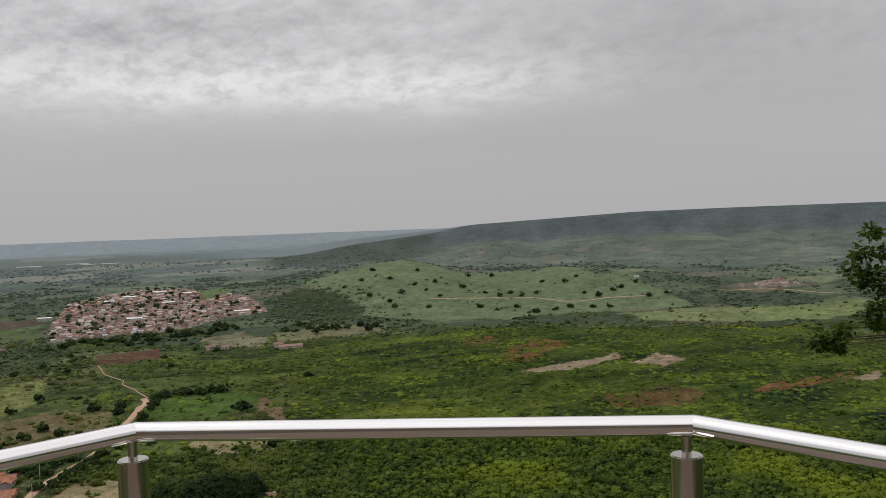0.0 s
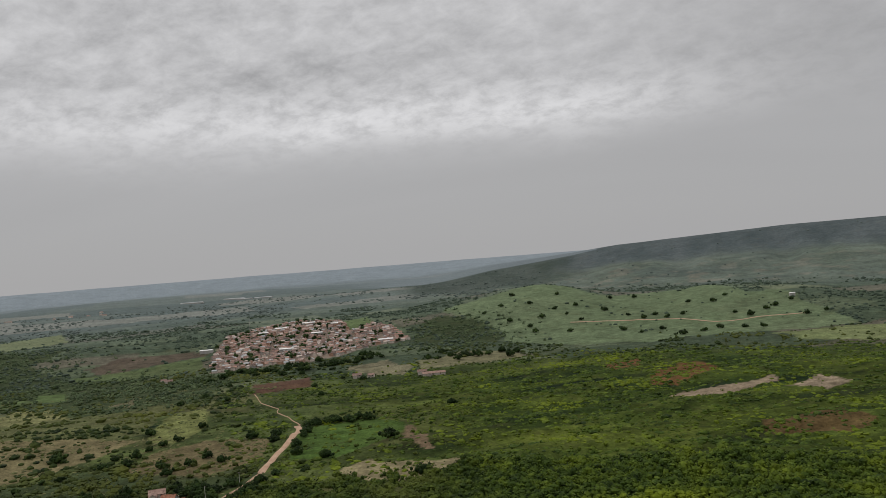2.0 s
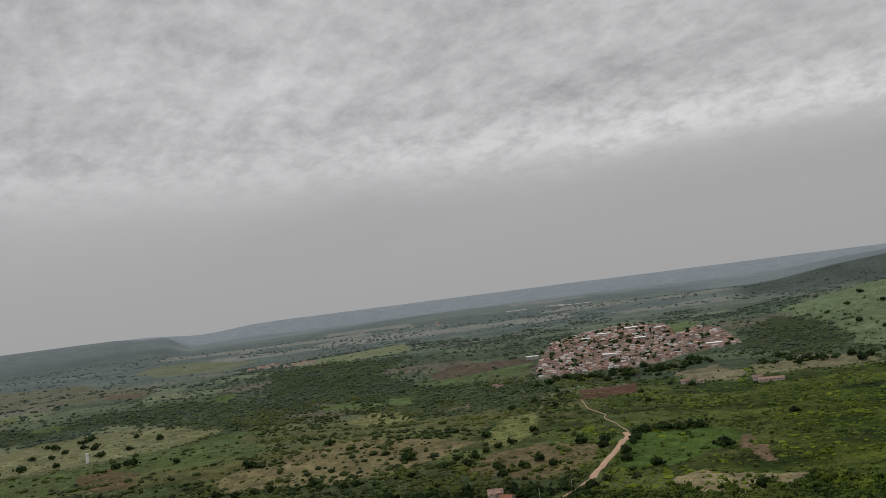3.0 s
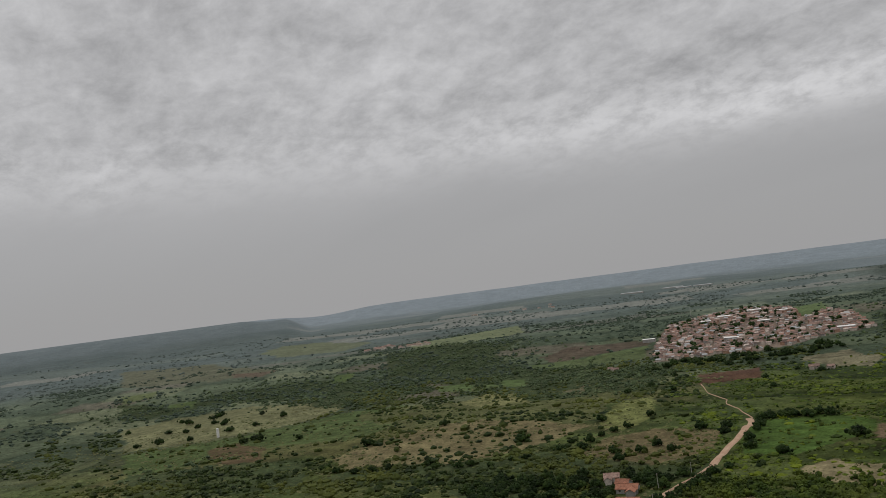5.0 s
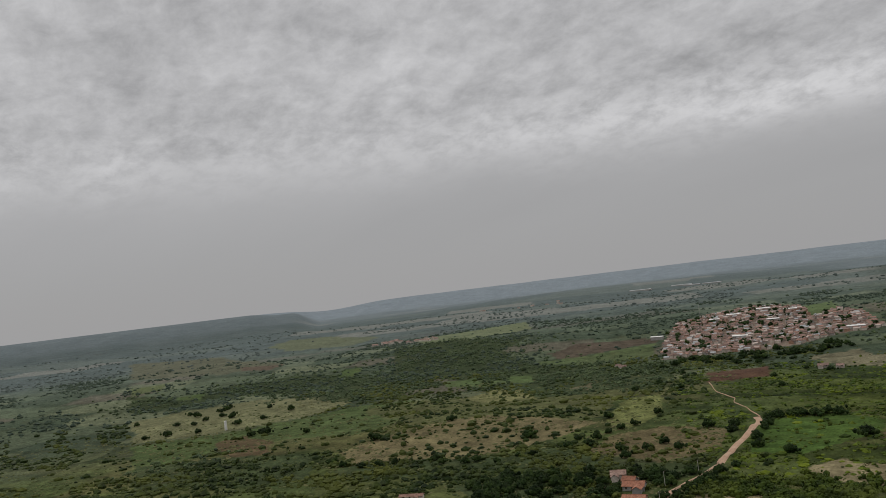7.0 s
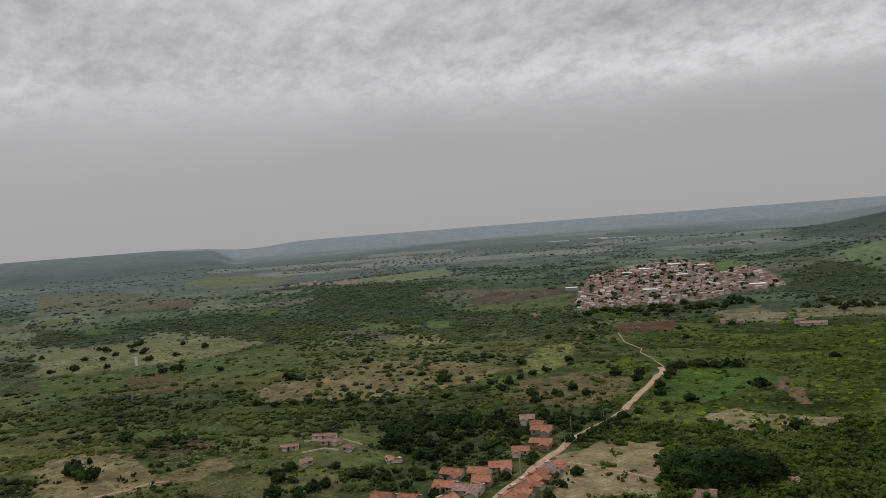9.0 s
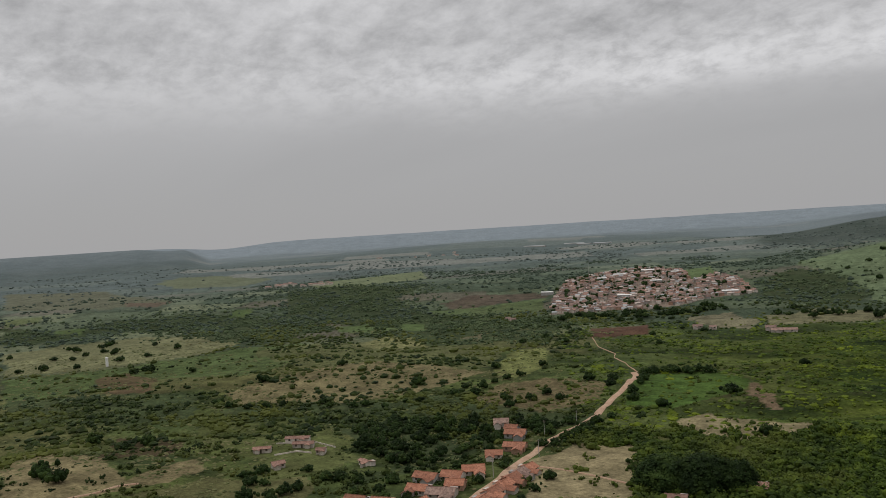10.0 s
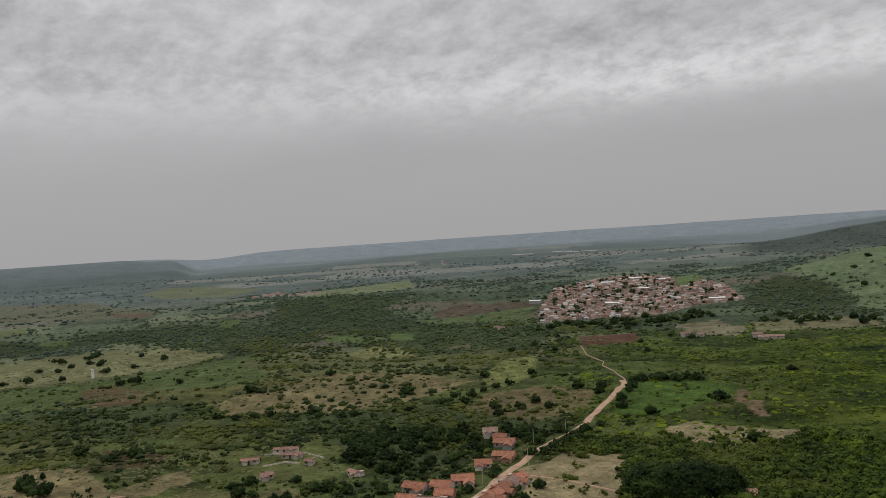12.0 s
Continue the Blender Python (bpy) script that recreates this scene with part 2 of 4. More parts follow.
def height(x, y):
    x, y = np.asarray(x, float), np.asarray(y, float)
    r, az = np.hypot(x, y), np.degrees(np.arctan2(-x, y))
    z = -110 + 20 * smooth(930, 1400, r) + 0 * x
    # long undulation of the valley
    z = z + (fbm(x / 170, y / 170, 3) - 0.5) * 9 * smooth(280, 500, r) + (fbm(x / 600, y / 600, 8) - 0.5) * 14 * smooth(600, 1800, r)
    z = z + (fbm(x / 38, y / 38, 5, 3) - 0.5) * 3.2 * smooth(250, 380, r)
    fold = fbm((x + 0.35 * y) / 75, (y - 0.35 * x) / 26, 15, 3) - 0.5
    z = z + fold * 7.0 * smooth(330, 480, r) * (1 - smooth(860, 1000, r)) * smooth(30, 18, az)
    # pasture hills across the valley, swell with the water tank, low brown ridge
    z = z + bump(x, y, 3.2, 1370, 29, 75, 130) + bump(x, y, 9.5, 1450, 8, 60, 110) + bump(x, y, -8.8, 1330, 15, 60, 110) + bump(x, y, -13.8, 1280, 8, 45, 90)
    z = z + bump(x, y, 57, 900, 7, 110, 60) + bump(x, y, 41, 640, 7, 90, 55) + bump(x, y, 64, 400, 8, 60, 40) + bump(x, y, -12, 640, 5, 160, 120)
    z = z + bump(x, y, 13, 2300, 14, 200, 200) + bump(x, y, 30, 3300, 22, 500, 250)
    # table mountain on one hand
    crest = np.interp(az, CREST_AZ, CREST_Z)
    foot = np.minimum(z, -86)
    rise = 0.42 * smooth(1480, 2500, r) + 0.58 * smooth(2300, 2820, r)
    gully = (fbm(az / 2.2, r / 700, 21) - 0.5) * 26 * smooth(1600, 2100, r) * (1 - smooth(2500, 2780, r))
    side = smooth(13, 6, az)
    z = np.where(az < 13, z * (1 - side * rise) + side * rise * (crest + 0 * foot) + side * gully, z)
    # mesa on the other hand
    rise = 0.45 * smooth(2250, 3300, r) + 0.55 * smooth(3250, 3750, r)
    side = np.maximum(smooth(50.2, 52.2, az) * 0.80, 0) + smooth(53.0, 55.2, az) * 0.20
    z = z + side * rise * (-16 - z)
    # far escarpment that closes the horizon
    far = smooth(4150, 4720, r) * (np.where(az > 0, 1, smooth(-40, 0, az)))
    z = z + far * (-21 - 25 * np.exp(-((az - 49.5) / 2.6) ** 2) + (fbm(az / 3, 0 * r, 31) - 0.5) * 5 - z)
    z = z - smooth(4800, 4960, r) * 6
    # the slope that falls from the terrace
    fwd = -x * 0.342 + y * 0.940 + 1.5
    near = np.exp(-np.maximum(fwd, 0) / 58)
    near = np.where(r < 330, near, near * (1 - smooth(330, 420, r)))
    return z * (1 - near) + near * (-2.2 + 0.8 * (fbm(x / 6, y / 6, 9) - 0.5))

# ---- land cover ----


def inside(x, y, ring):
    hit = np.zeros(np.shape(x), bool)
    for (ax, ay), (bx, by) in zip(ring, ring[1:] + ring[:1]):
        cross = (ay > y) != (by > y)
        with np.errstate(divide="ignore", invalid="ignore"):
            hit ^= cross & (x < (bx - ax) * (y - ay) / (by - ay if by != ay else 1e-9) + ax)
    return hit


# each zone: its outline on the plan, its soil or grass colour, and how thick bushes grow on it
ZONES = []


def zone(ring, colour, bushes):
    ZONES.append((ring, colour, bushes))


VILLAGE = [(-424, 846), (-506, 1026), (-530, 1124), (-504, 1198), (-467, 1277), (-386, 1228), (-347, 1140), (-324, 1187), (-288, 1157), (-234, 1049), (-275, 1030), (-301, 949), (-331, 896), (-376, 887), (-407, 858)]
zone([(-891, 449), (-896, 517), (-841, 592), (-686, 587), (-646, 565), (-635, 504), (-662, 434), (-703, 383), (-718, 361)], (0.205, 0.205, 0.105), 0.0)
zone([(-704, 353), (-656, 430), (-628, 502), (-620, 552), (-581, 601), (-485, 474), (-484, 424), (-558, 416), (-581, 346), (-595, 297)], (0.088, 0.125, 0.045), 0.05)
zone([(-598, 539), (-571, 607), (-428, 606), (-346, 611), (-315, 520), (-343, 485), (-392, 464), (-475, 477)], (0.120, 0.128, 0.055), 0.26)
zone([(-450, 382), (-453, 423), (-445, 446), (-427, 492), (-356, 503), (-306, 497), (-312, 468), (-328, 421), (-345, 396), (-403, 375), (-414, 360)], (0.205, 0.170, 0.090), 0.14)
zone([(-429, 212), (-409, 232), (-385, 242), (-326, 212), (-330, 227), (-335, 260), (-311, 244), (-317, 204), (-327, 181), (-345, 170)], (0.24, 0.195, 0.105), 0.06)
zone([(-311, 200), (-301, 236), (-259, 262), (-236, 238)], (0.130, 0.125, 0.055), 0.3)
zone([(-384, 238), (-423, 274), (-381, 286), (-348, 257)], (0.075, 0.052, 0.032), 0.55)
zone([(-628, 390), (-629, 418), (-567, 407), (-513, 362), (-547, 348)], (0.130, 0.090, 0.052), 0.25)
zone([(-414, 323), (-337, 354), (-274, 320), (-281, 293), (-319, 276), (-376, 293)], (0.100, 0.115, 0.040), 0.35)
zone([(-519, 618), (-526, 664), (-478, 663), (-430, 600), (-502, 597)], (0.21, 0.205, 0.085), 0.08)
zone([(-1878, 957), (-1588, 1013), (-1076, 813), (-1092, 704), (-1327, 674)], (0.155, 0.158, 0.105), 0.10)
zone([(-1162, 775), (-1076, 813), (-1037, 752), (-1086, 738)], (0.165, 0.125, 0.092), 0.1)
zone([(-1611, 1165), (-1770, 1360), (-1618, 1400), (-1388, 1266), (-1361, 1071)], (0.165, 0.185, 0.110), 0.08)
zone([(-299, 494), (-331, 589), (-308, 606), (-272, 525), (-281, 495)], (0.185, 0.200, 0.072), 0.04)
zone([(-278, 437), (-282, 471), (-258, 502), (-211, 496), (-197, 455), (-194, 428), (-235, 411), (-264, 420)], (0.165, 0.13, 0.07), 0.10)
zone([(-181, 448), (-198, 526), (-158, 559), (-129, 529), (-125, 493), (-149, 450)], (0.070, 0.122, 0.028), 0.10)
zone([(-139, 418), (-136, 443), (-112, 441), (-86, 433), (-70, 439), (-70, 422), (-85, 407), (-119, 402)], (0.27, 0.225, 0.13), 0.16)
STUBBLE = [(-181, 334), (-172, 361), (-149, 379), (-137, 354), (-125, 315), (-115, 293), (-154, 276), (-167, 304)]
zone(STUBBLE, (0.30, 0.245, 0.140), 0.03)
zone([(-325, 732), (-283, 774), (-260, 720), (-296, 676)], (0.12, 0.06, 0.045), 0.0)
zone([(-626, 914), (-617, 983), (-530, 1029), (-501, 997), (-550, 917), (-590, 881)], (0.13, 0.10, 0.075), 0.02)
zone([(-605, 856), (-548, 913), (-497, 988), (-453, 875), (-505, 841), (-555, 802)], (0.125, 0.165, 0.07), 0.03)
zone([(-1059, 1106), (-1017, 1223), (-989, 1378), (-860, 1215), (-845, 1015), (-902, 968)], (0.19, 0.22, 0.12), 0.02)
zone([(-1738, 1283), (-1662, 1401), (-1363, 1312), (-1241, 1116), (-1420, 1075)], (0.17, 0.19, 0.12), 0.03)
zone(VILLAGE, (0.31, 0.235, 0.185), 0.0)
zone([(-388, 1249), (-361, 1310), (-322, 1187), (-339, 1140), (-361, 1159)], (0.14, 0.19, 0.08), 0.02)
# pasture hills: grass green with some haze in the colour
zone([(-234, 1280), (-177, 1338), (-82, 1400), (-40, 1400), (30, 1330), (109, 1380), (197, 1340), (227, 1270), (231, 1220), (286, 1230), (297, 1054), (305, 962), (245, 932), (198, 926), (70, 901), (-7, 927), (-90, 972), (-116, 1061), (-153, 1142)], (0.165, 0.215, 0.115), 0.02)
zone([(193, 906), (296, 944), (386, 920), (498, 947), (449, 848), (392, 799), (279, 817), (213, 832)], (0.20, 0.235, 0.10), 0.04)
zone([(43, 649), (70, 711), (98, 714), (99, 668), (59, 608), (44, 612)], (0.15, 0.074, 0.034), 0.6)
zone([(10, 729), (42, 756), (45, 717), (19, 697)], (0.17, 0.08, 0.04), 0.35)
zone([(50, 571), (87, 593), (134, 628), (133, 610), (92, 569), (65, 552)], (0.30, 0.23, 0.16), 0.03)
zone([(131, 587), (164, 621), (183, 591), (157, 563)], (0.31, 0.24, 0.17), 0.05)
zone([(92, 486), (141, 502), (153, 479), (131, 455), (94, 466)], (0.12, 0.075, 0.035), 0.55)
zone([(188, 485), (225, 505), (273, 537), (266, 516), (221, 481), (190, 472)], (0.19, 0.09, 0.045), 0.35)
zone([(264, 516), (297, 540), (280, 509), (264, 505)], (0.30, 0.23, 0.16), 0.0)
zone([(-131, 524), (-119, 517), (-104, 490), (-94, 468), (-101, 466), (-114, 487), (-122, 508)], (0.20, 0.14, 0.09), 0.15)
zone([(-258, 832), (-224, 878), (-178, 811), (-183, 777), (-235, 790)], (0.21, 0.19, 0.12), 0.08)
zone([(-191, 873), (-148, 929), (-76, 883), (-70, 812), (-128, 799), (-166, 790)], (0.19, 0.18, 0.10), 0.03)
zone([(-530, 596), (-519, 635), (-465, 641), (-438, 610), (-465, 586)], (0.20, 0.20, 0.09), 0.10)
zone([(-611, 678), (-614, 744), (-562, 789), (-522, 725), (-555, 670)], (0.12, 0.16, 0.065), 0.08)
zone([(-852, 727), (-868, 783), (-846, 770), (-817, 721)], (0.14, 0.19, 0.07), 0.0)
zone([(-1165, 591), (-1135, 641), (-1086, 596), (-1076, 545)], (0.15, 0.18, 0.08), 0.02)
zone([(-992, 562), (-979, 593), (-955, 582), (-964, 553)], (0.13, 0.18, 0.07), 0.02)
zone([(-302, 268), (-300, 314), (-260, 304), (-259, 270), (-273, 244)], (0.12, 0.135, 0.05), 0.12)
# closed woods of the valley floor, and the clearings in them
WOODED = [
    [(-946, 941), (-935, 1003), (-748, 1039), (-712, 931), (-606, 838), (-497, 840), (-429, 844), (-386, 815), (-324, 635), (-454, 645), (-550, 716), (-751, 739)],
    [(-980, 631), (-937, 735), (-751, 739), (-623, 703), (-628, 616), (-675, 563), (-846, 636), (-923, 593), (-931, 523), (-950, 480), (-1077, 545), (-953, 551)],
    [(-226, 1235), (-164, 1170), (-114, 1081), (-108, 1016), (-156, 953), (-223, 1014), (-245, 1159)],
    [(-418, 345), (-412, 374), (-369, 389), (-331, 396), (-309, 434), (-256, 433), (-215, 415), (-200, 446), (-183, 412), (-198, 381), (-219, 369), (-212, 330), (-222, 300), (-232, 262), (-238, 266), (-235, 318), (-277, 325), (-340, 357), (-377, 336)],
    [(-611, 306), (-559, 346), (-474, 372), (-418, 326), (-470, 290), (-522, 260)],
]
for ring in WOODED:
    zone(ring, (0.060, 0.080, 0.036), 0.30)
CLEARINGS = [
    [(-644, 716), (-612, 741), (-568, 687), (-611, 679)], [(-573, 751), (-550, 765), (-506, 703), (-534, 699)],
    [(-878, 756), (-871, 791), (-834, 752), (-847, 729)], [(-995, 568), (-971, 592), (-938, 571), (-965, 550)],
]
for ring in CLEARINGS:
    zone(ring, (0.115, 0.165, 0.062), 0.02)
zone([(-429, 663), (-429, 701), (-389, 639)], (0.19, 0.165, 0.10), 0.1)
ROAD = [(-166, 228), (-172, 255), (-175, 268), (-177, 281), (-180, 302), (-183, 316), (-186, 340), (-189, 366), (-186, 392), (-184, 418), (-191, 455), (-194, 485), (-200, 522), (-206, 535)]
LANE = [(-204, 537), (-218, 556), (-238, 580), (-246, 600), (-262, 614), (-278, 640), (-298, 676)]


def near_line(x, y, line):
    best = np.full(np.shape(x), 1e9)
    for (ax, ay), (bx, by) in zip(line, line[1:]):
        ux, uy = bx - ax, by - ay
        s = np.clip(((x - ax) * ux + (y - ay) * uy) / (ux * ux + uy * uy), 0, 1)
        best = np.minimum(best, np.hypot(x - ax - s * ux, y - ay - s * uy))
    return best


def plots(x, y, size, seed):
    """Patchwork of plots: one random value for each."""
    wx = x + 50 * (fbm(x / 200, y / 200, seed) - 0.5)
    wy = y + 50 * (fbm(x / 200, y / 200, seed + 9) - 0.5)
    gx, gy = wx * 0.86 + wy * 0.5, -wx * 0.5 + wy * 0.86
    row = np.floor(gy / size)
    return lattice(np.floor(gx / (size * 1.6) + lattice(row, 0 * row, seed)), row, seed + 4)


def hedges(x, y, size, seed):
    """1 along the borders of the plots."""
    wx = x + 50 * (fbm(x / 200, y / 200, seed) - 0.5)
    wy = y + 50 * (fbm(x / 200, y / 200, seed + 9) - 0.5)
    gx, gy = wx * 0.86 + wy * 0.5, -wx * 0.5 + wy * 0.86
    row = gy / size
    lane = gx / (size * 1.6) + lattice(np.floor(row), 0 * row, seed)
    d = np.minimum(np.abs(row - np.round(row)) * size, np.abs(lane - np.round(lane)) * size * 1.6)
    return smooth(7, 3, d) * smooth(0.36, 0.50, fbm(x / 70, y / 70, seed + 2))


def land(x, y):
    """Colour of the bare land, far haze mixed in, and share of bush cover at each place."""
    x, y = np.asarray(x, float), np.asarray(y, float)
    r, az = np.hypot(x, y), np.degrees(np.arctan2(-x, y))
    n = fbm(x / 60, y / 60, 40)
    east = smooth(22, 6, az)[..., None]
    col = np.array([0.078, 0.100, 0.034]) * (1 - east) + np.array([0.050, 0.071, 0.015]) * east
    col = col + (n[..., None] - 0.5) * (np.array([0.05, 0.045, 0.01]) + east * np.array([0.02, 0.02, 0.0]))
    bands = (fbm((x + 0.35 * y) / 62, (y - 0.35 * x) / 16, 18)[..., None] - 0.5) * smooth(300, 380, r)[..., None]
    col = col * (1 + 1.9 * bands) + bands * np.array([0.03, 0.02, 0.0])
    dry = ((1 - east[..., 0]) * smooth(0.44, 0.58, fbm(x / 110, y / 110, 28)) * smooth(320, 400, r))[..., None]
    col = col * (1 - 0.6 * dry) + 0.6 * dry * np.array([0.155, 0.142, 0.062])
    patchy = fbm(x / 90 + 0.3 * y / 90, y / 45, 47)
    bush = np.where(az < 24, 0.35 + 0.6 * smooth(0.40, 0.56, patchy), np.where(r < 480, 0.45, 0.22) + 0.55 * smooth(0.44, 0.58, n))
    bush = np.where((az < 26) & (r < 440), 0.95, bush)
    bush = np.where(r > 620, bush * (0.35 + 0.65 * smooth(0.38, 0.58, fbm(x / 140, y / 140, 44))), bush)
    # plots and woods of the valley
    p = plots(x, y, 75, 50)[..., None]
    valley = np.where(p < 0.45, (0.072, 0.096, 0.060), np.where(p < 0.75, (0.106, 0.132, 0.080), np.where(p < 0.9, (0.155, 0.176, 0.105), (0.130, 0.122, 0.088))))
    k = smooth(640, 900, r)[..., None] * np.where((az < 22) & (r < 800), 0.25, 1.0)[..., None]
    col = col * (1 - k) + valley * k
    bush = np.where(r > 800, np.where(p[..., 0] < 0.5, 0.85, 0.24) * (0.5 + 0.9 * fbm(x / 260, y / 260, 61)), bush)
    bush = np.where((az < -13) & (r > 950), 0.35 * bush, bush)
    h = hedges(x, y, 75, 50) * smooth(340, 420, r) * np.where((az < 22) & (r < 820), 0.0, 1.0)
    bush = np.maximum(bush, 0.85 * h)
    col = col * (1 - 0.5 * h[..., None]) + 0.5 * h[..., None] * np.array([0.035, 0.050, 0.026])
    # far plain, mountain sides and far escarpment: dry woodland with paler clearings, haze mixed into the colours
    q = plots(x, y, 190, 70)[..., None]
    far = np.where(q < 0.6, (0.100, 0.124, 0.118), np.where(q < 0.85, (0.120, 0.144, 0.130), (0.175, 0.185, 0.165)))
    # from 1050 m on the land greys with distance, as painted haze
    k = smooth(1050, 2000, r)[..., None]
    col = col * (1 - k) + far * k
    # mountain and mesa sides: woodland colours with a bluish haze tint
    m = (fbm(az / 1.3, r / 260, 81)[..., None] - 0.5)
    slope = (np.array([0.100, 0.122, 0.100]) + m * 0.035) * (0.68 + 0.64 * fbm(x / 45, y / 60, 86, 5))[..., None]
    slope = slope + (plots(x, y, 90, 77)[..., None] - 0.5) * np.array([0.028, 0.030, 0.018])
    ledge = smooth(0.60, 0.68, fbm(az / 0.9, r / 45, 84))[..., None] * smooth(2500, 1700, r)[..., None] * 0.35
    slope = slope * (1 - ledge) + ledge * np.array([0.22, 0.19, 0.15])
    k = (smooth(13, 9, az) * smooth(1480, 1650, r) * (1 - smooth(2830, 2900, r)))[..., None]
    col = col * (1 - k) + slope * k
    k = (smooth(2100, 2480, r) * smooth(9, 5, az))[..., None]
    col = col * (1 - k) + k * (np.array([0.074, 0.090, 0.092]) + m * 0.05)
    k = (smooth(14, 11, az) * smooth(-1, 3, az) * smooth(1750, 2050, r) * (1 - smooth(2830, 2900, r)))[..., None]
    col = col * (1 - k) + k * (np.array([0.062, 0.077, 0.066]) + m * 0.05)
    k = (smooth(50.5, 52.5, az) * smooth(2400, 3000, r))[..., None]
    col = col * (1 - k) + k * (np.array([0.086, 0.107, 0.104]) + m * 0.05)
    # far escarpment, then the plain before it: pale blue haze put into the colour
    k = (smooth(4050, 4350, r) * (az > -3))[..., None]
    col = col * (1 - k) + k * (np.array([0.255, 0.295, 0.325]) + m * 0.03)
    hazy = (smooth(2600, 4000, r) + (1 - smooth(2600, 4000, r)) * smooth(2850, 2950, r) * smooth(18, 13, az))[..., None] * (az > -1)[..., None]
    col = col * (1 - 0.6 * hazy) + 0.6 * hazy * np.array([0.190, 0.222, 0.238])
    bush = np.where((az > 2) & (az < 14) & (r > 1450) & (r < 2400), 0.75 * smooth(0.38, 0.55, fbm(x / 90, y / 90, 66)) + 0.1, bush)
    bush = bush * (1 - smooth(1500, 2600, r) * 0.6) * (1 - 0.93 * smooth(5, 2, az) * smooth(1450, 1650, r))
    wx = x + 14 * (fbm(x / 25, y / 25, 90) - 0.5)
    wy = y + 14 * (fbm(x / 25, y / 25, 93) - 0.5)
    for ring, c, b in ZONES:
        hit = inside(wx, wy, ring)
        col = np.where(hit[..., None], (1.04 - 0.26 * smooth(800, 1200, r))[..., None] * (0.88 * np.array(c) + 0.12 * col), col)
        bush = np.where(hit, b, bush)
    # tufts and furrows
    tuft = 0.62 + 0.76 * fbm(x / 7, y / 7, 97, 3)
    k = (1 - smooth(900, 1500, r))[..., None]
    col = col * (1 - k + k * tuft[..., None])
    d = np.minimum(near_line(x, y, ROAD), near_line(x, y, LANE))
    bush = np.where(d < 4.5, 0, bush)
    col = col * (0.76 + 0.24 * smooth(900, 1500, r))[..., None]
    return np.clip(col, 0.01, 0.9), bush


def mesh_from(name, verts, faces, material, smooth_shade=False):
    """A mesh from arrays: n x 3 places, m x 3 or m x 4 corners."""
    me = bpy.data.meshes.new(name)
    verts, faces = np.asarray(verts, np.float32), np.asarray(faces, np.int32)
    k = faces.shape[1]
    me.vertices.add(len(verts))
    me.vertices.foreach_set("co", verts.ravel())
    me.loops.add(faces.size)
    me.loops.foreach_set("vertex_index", faces.ravel())
    me.polygons.add(len(faces))
    me.polygons.foreach_set("loop_start", np.arange(0, faces.size, k, dtype=np.int32))
    me.polygons.foreach_set("use_smooth", np.full(len(faces), smooth_shade))
    me.update(calc_edges=True)
    me.materials.append(material)
    return me


def build_ground():
    az = np.concatenate([np.arange(-180, -37, 6.0), np.arange(-36, 76.01, 0.2), np.arange(78, 180, 6.0)])
    el = np.concatenate([np.linspace(20.5, 1.45, 360)])
    r = np.concatenate([np.geomspace(0.5, 290, 45), 112 / np.tan(np.radians(el)), np.arange(1450, 2900, 20.0), np.linspace(4450, 4960, 14)])
    r = np.unique(np.round(r, 2))
    a, rr = np.meshgrid(np.radians(az), r)
    x, y = -rr * np.sin(a), rr * np.cos(a)
    z = height(x, y)
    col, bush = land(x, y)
    # canopy relief where the woods close
    z = z + smooth(0.3, 0.8, bush) * smooth(300, 420, rr) * 1.6 * (value_noise(x / 3.3, y / 3.3, 12) - 0.4)
    n, m = x.shape
    verts = np.stack([x, y, z], -1).reshape(-1, 3)
    i, j = np.meshgrid(np.arange(n - 1), np.arange(m), indexing="ij")
    j2 = (j + 1) % m
    faces = np.stack([i * m + j, i * m + j2, (i + 1) * m + j2, (i + 1) * m + j], -1).reshape(-1, 4)[:, ::-1]
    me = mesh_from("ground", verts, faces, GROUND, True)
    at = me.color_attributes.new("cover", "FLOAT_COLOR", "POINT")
    # alpha drops beyond 1500 m: haze imitated by smoother colour
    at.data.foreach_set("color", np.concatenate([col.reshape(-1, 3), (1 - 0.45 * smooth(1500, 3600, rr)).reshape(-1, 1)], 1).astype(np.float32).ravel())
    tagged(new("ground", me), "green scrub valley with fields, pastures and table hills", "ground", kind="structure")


build_ground()


# ---- building kit ----


def thing(name, m, label, category, group="", kind=""):
    ob = new(name)
    ob.matrix_basis = m
    ob.empty_display_size = 0.2
    return tagged(ob, label, category, group, kind)


def part(name, bm, material, parent, label=""):
    me = bpy.data.meshes.new(name)
    bm.to_mesh(me)
    bm.free()
    me.materials.append(material)
    ob = new(name, me)
    ob.parent = parent
    if label:
        tagged(ob, label)
    return ob


def box(bm, x0, y0, z0, x1, y1, z1, bevel=0.0):
    made = bmesh.ops.create_cube(bm, size=1, matrix=Matrix.Translation(((x0 + x1) / 2, (y0 + y1) / 2, (z0 + z1) / 2)) @ Matrix.Diagonal((x1 - x0, y1 - y0, z1 - z0, 1)))
    if bevel:
        edges = {e for v in made["verts"] for e in v.link_edges}
        bmesh.ops.bevel(bm, geom=list(edges), offset=bevel, segments=2, affect="EDGES")
    return bm


def tube(bm, a, b, ra, rb, sides=10):
    a, b = Vector(a), Vector(b)
    m = Matrix.Translation((a + b) / 2) @ (b - a).to_track_quat("Z", "Y").to_matrix().to_4x4()
    bmesh.ops.create_cone(bm, cap_ends=True, segments=sides, radius1=ra, radius2=rb, depth=(b - a).length, matrix=m)
    return bm


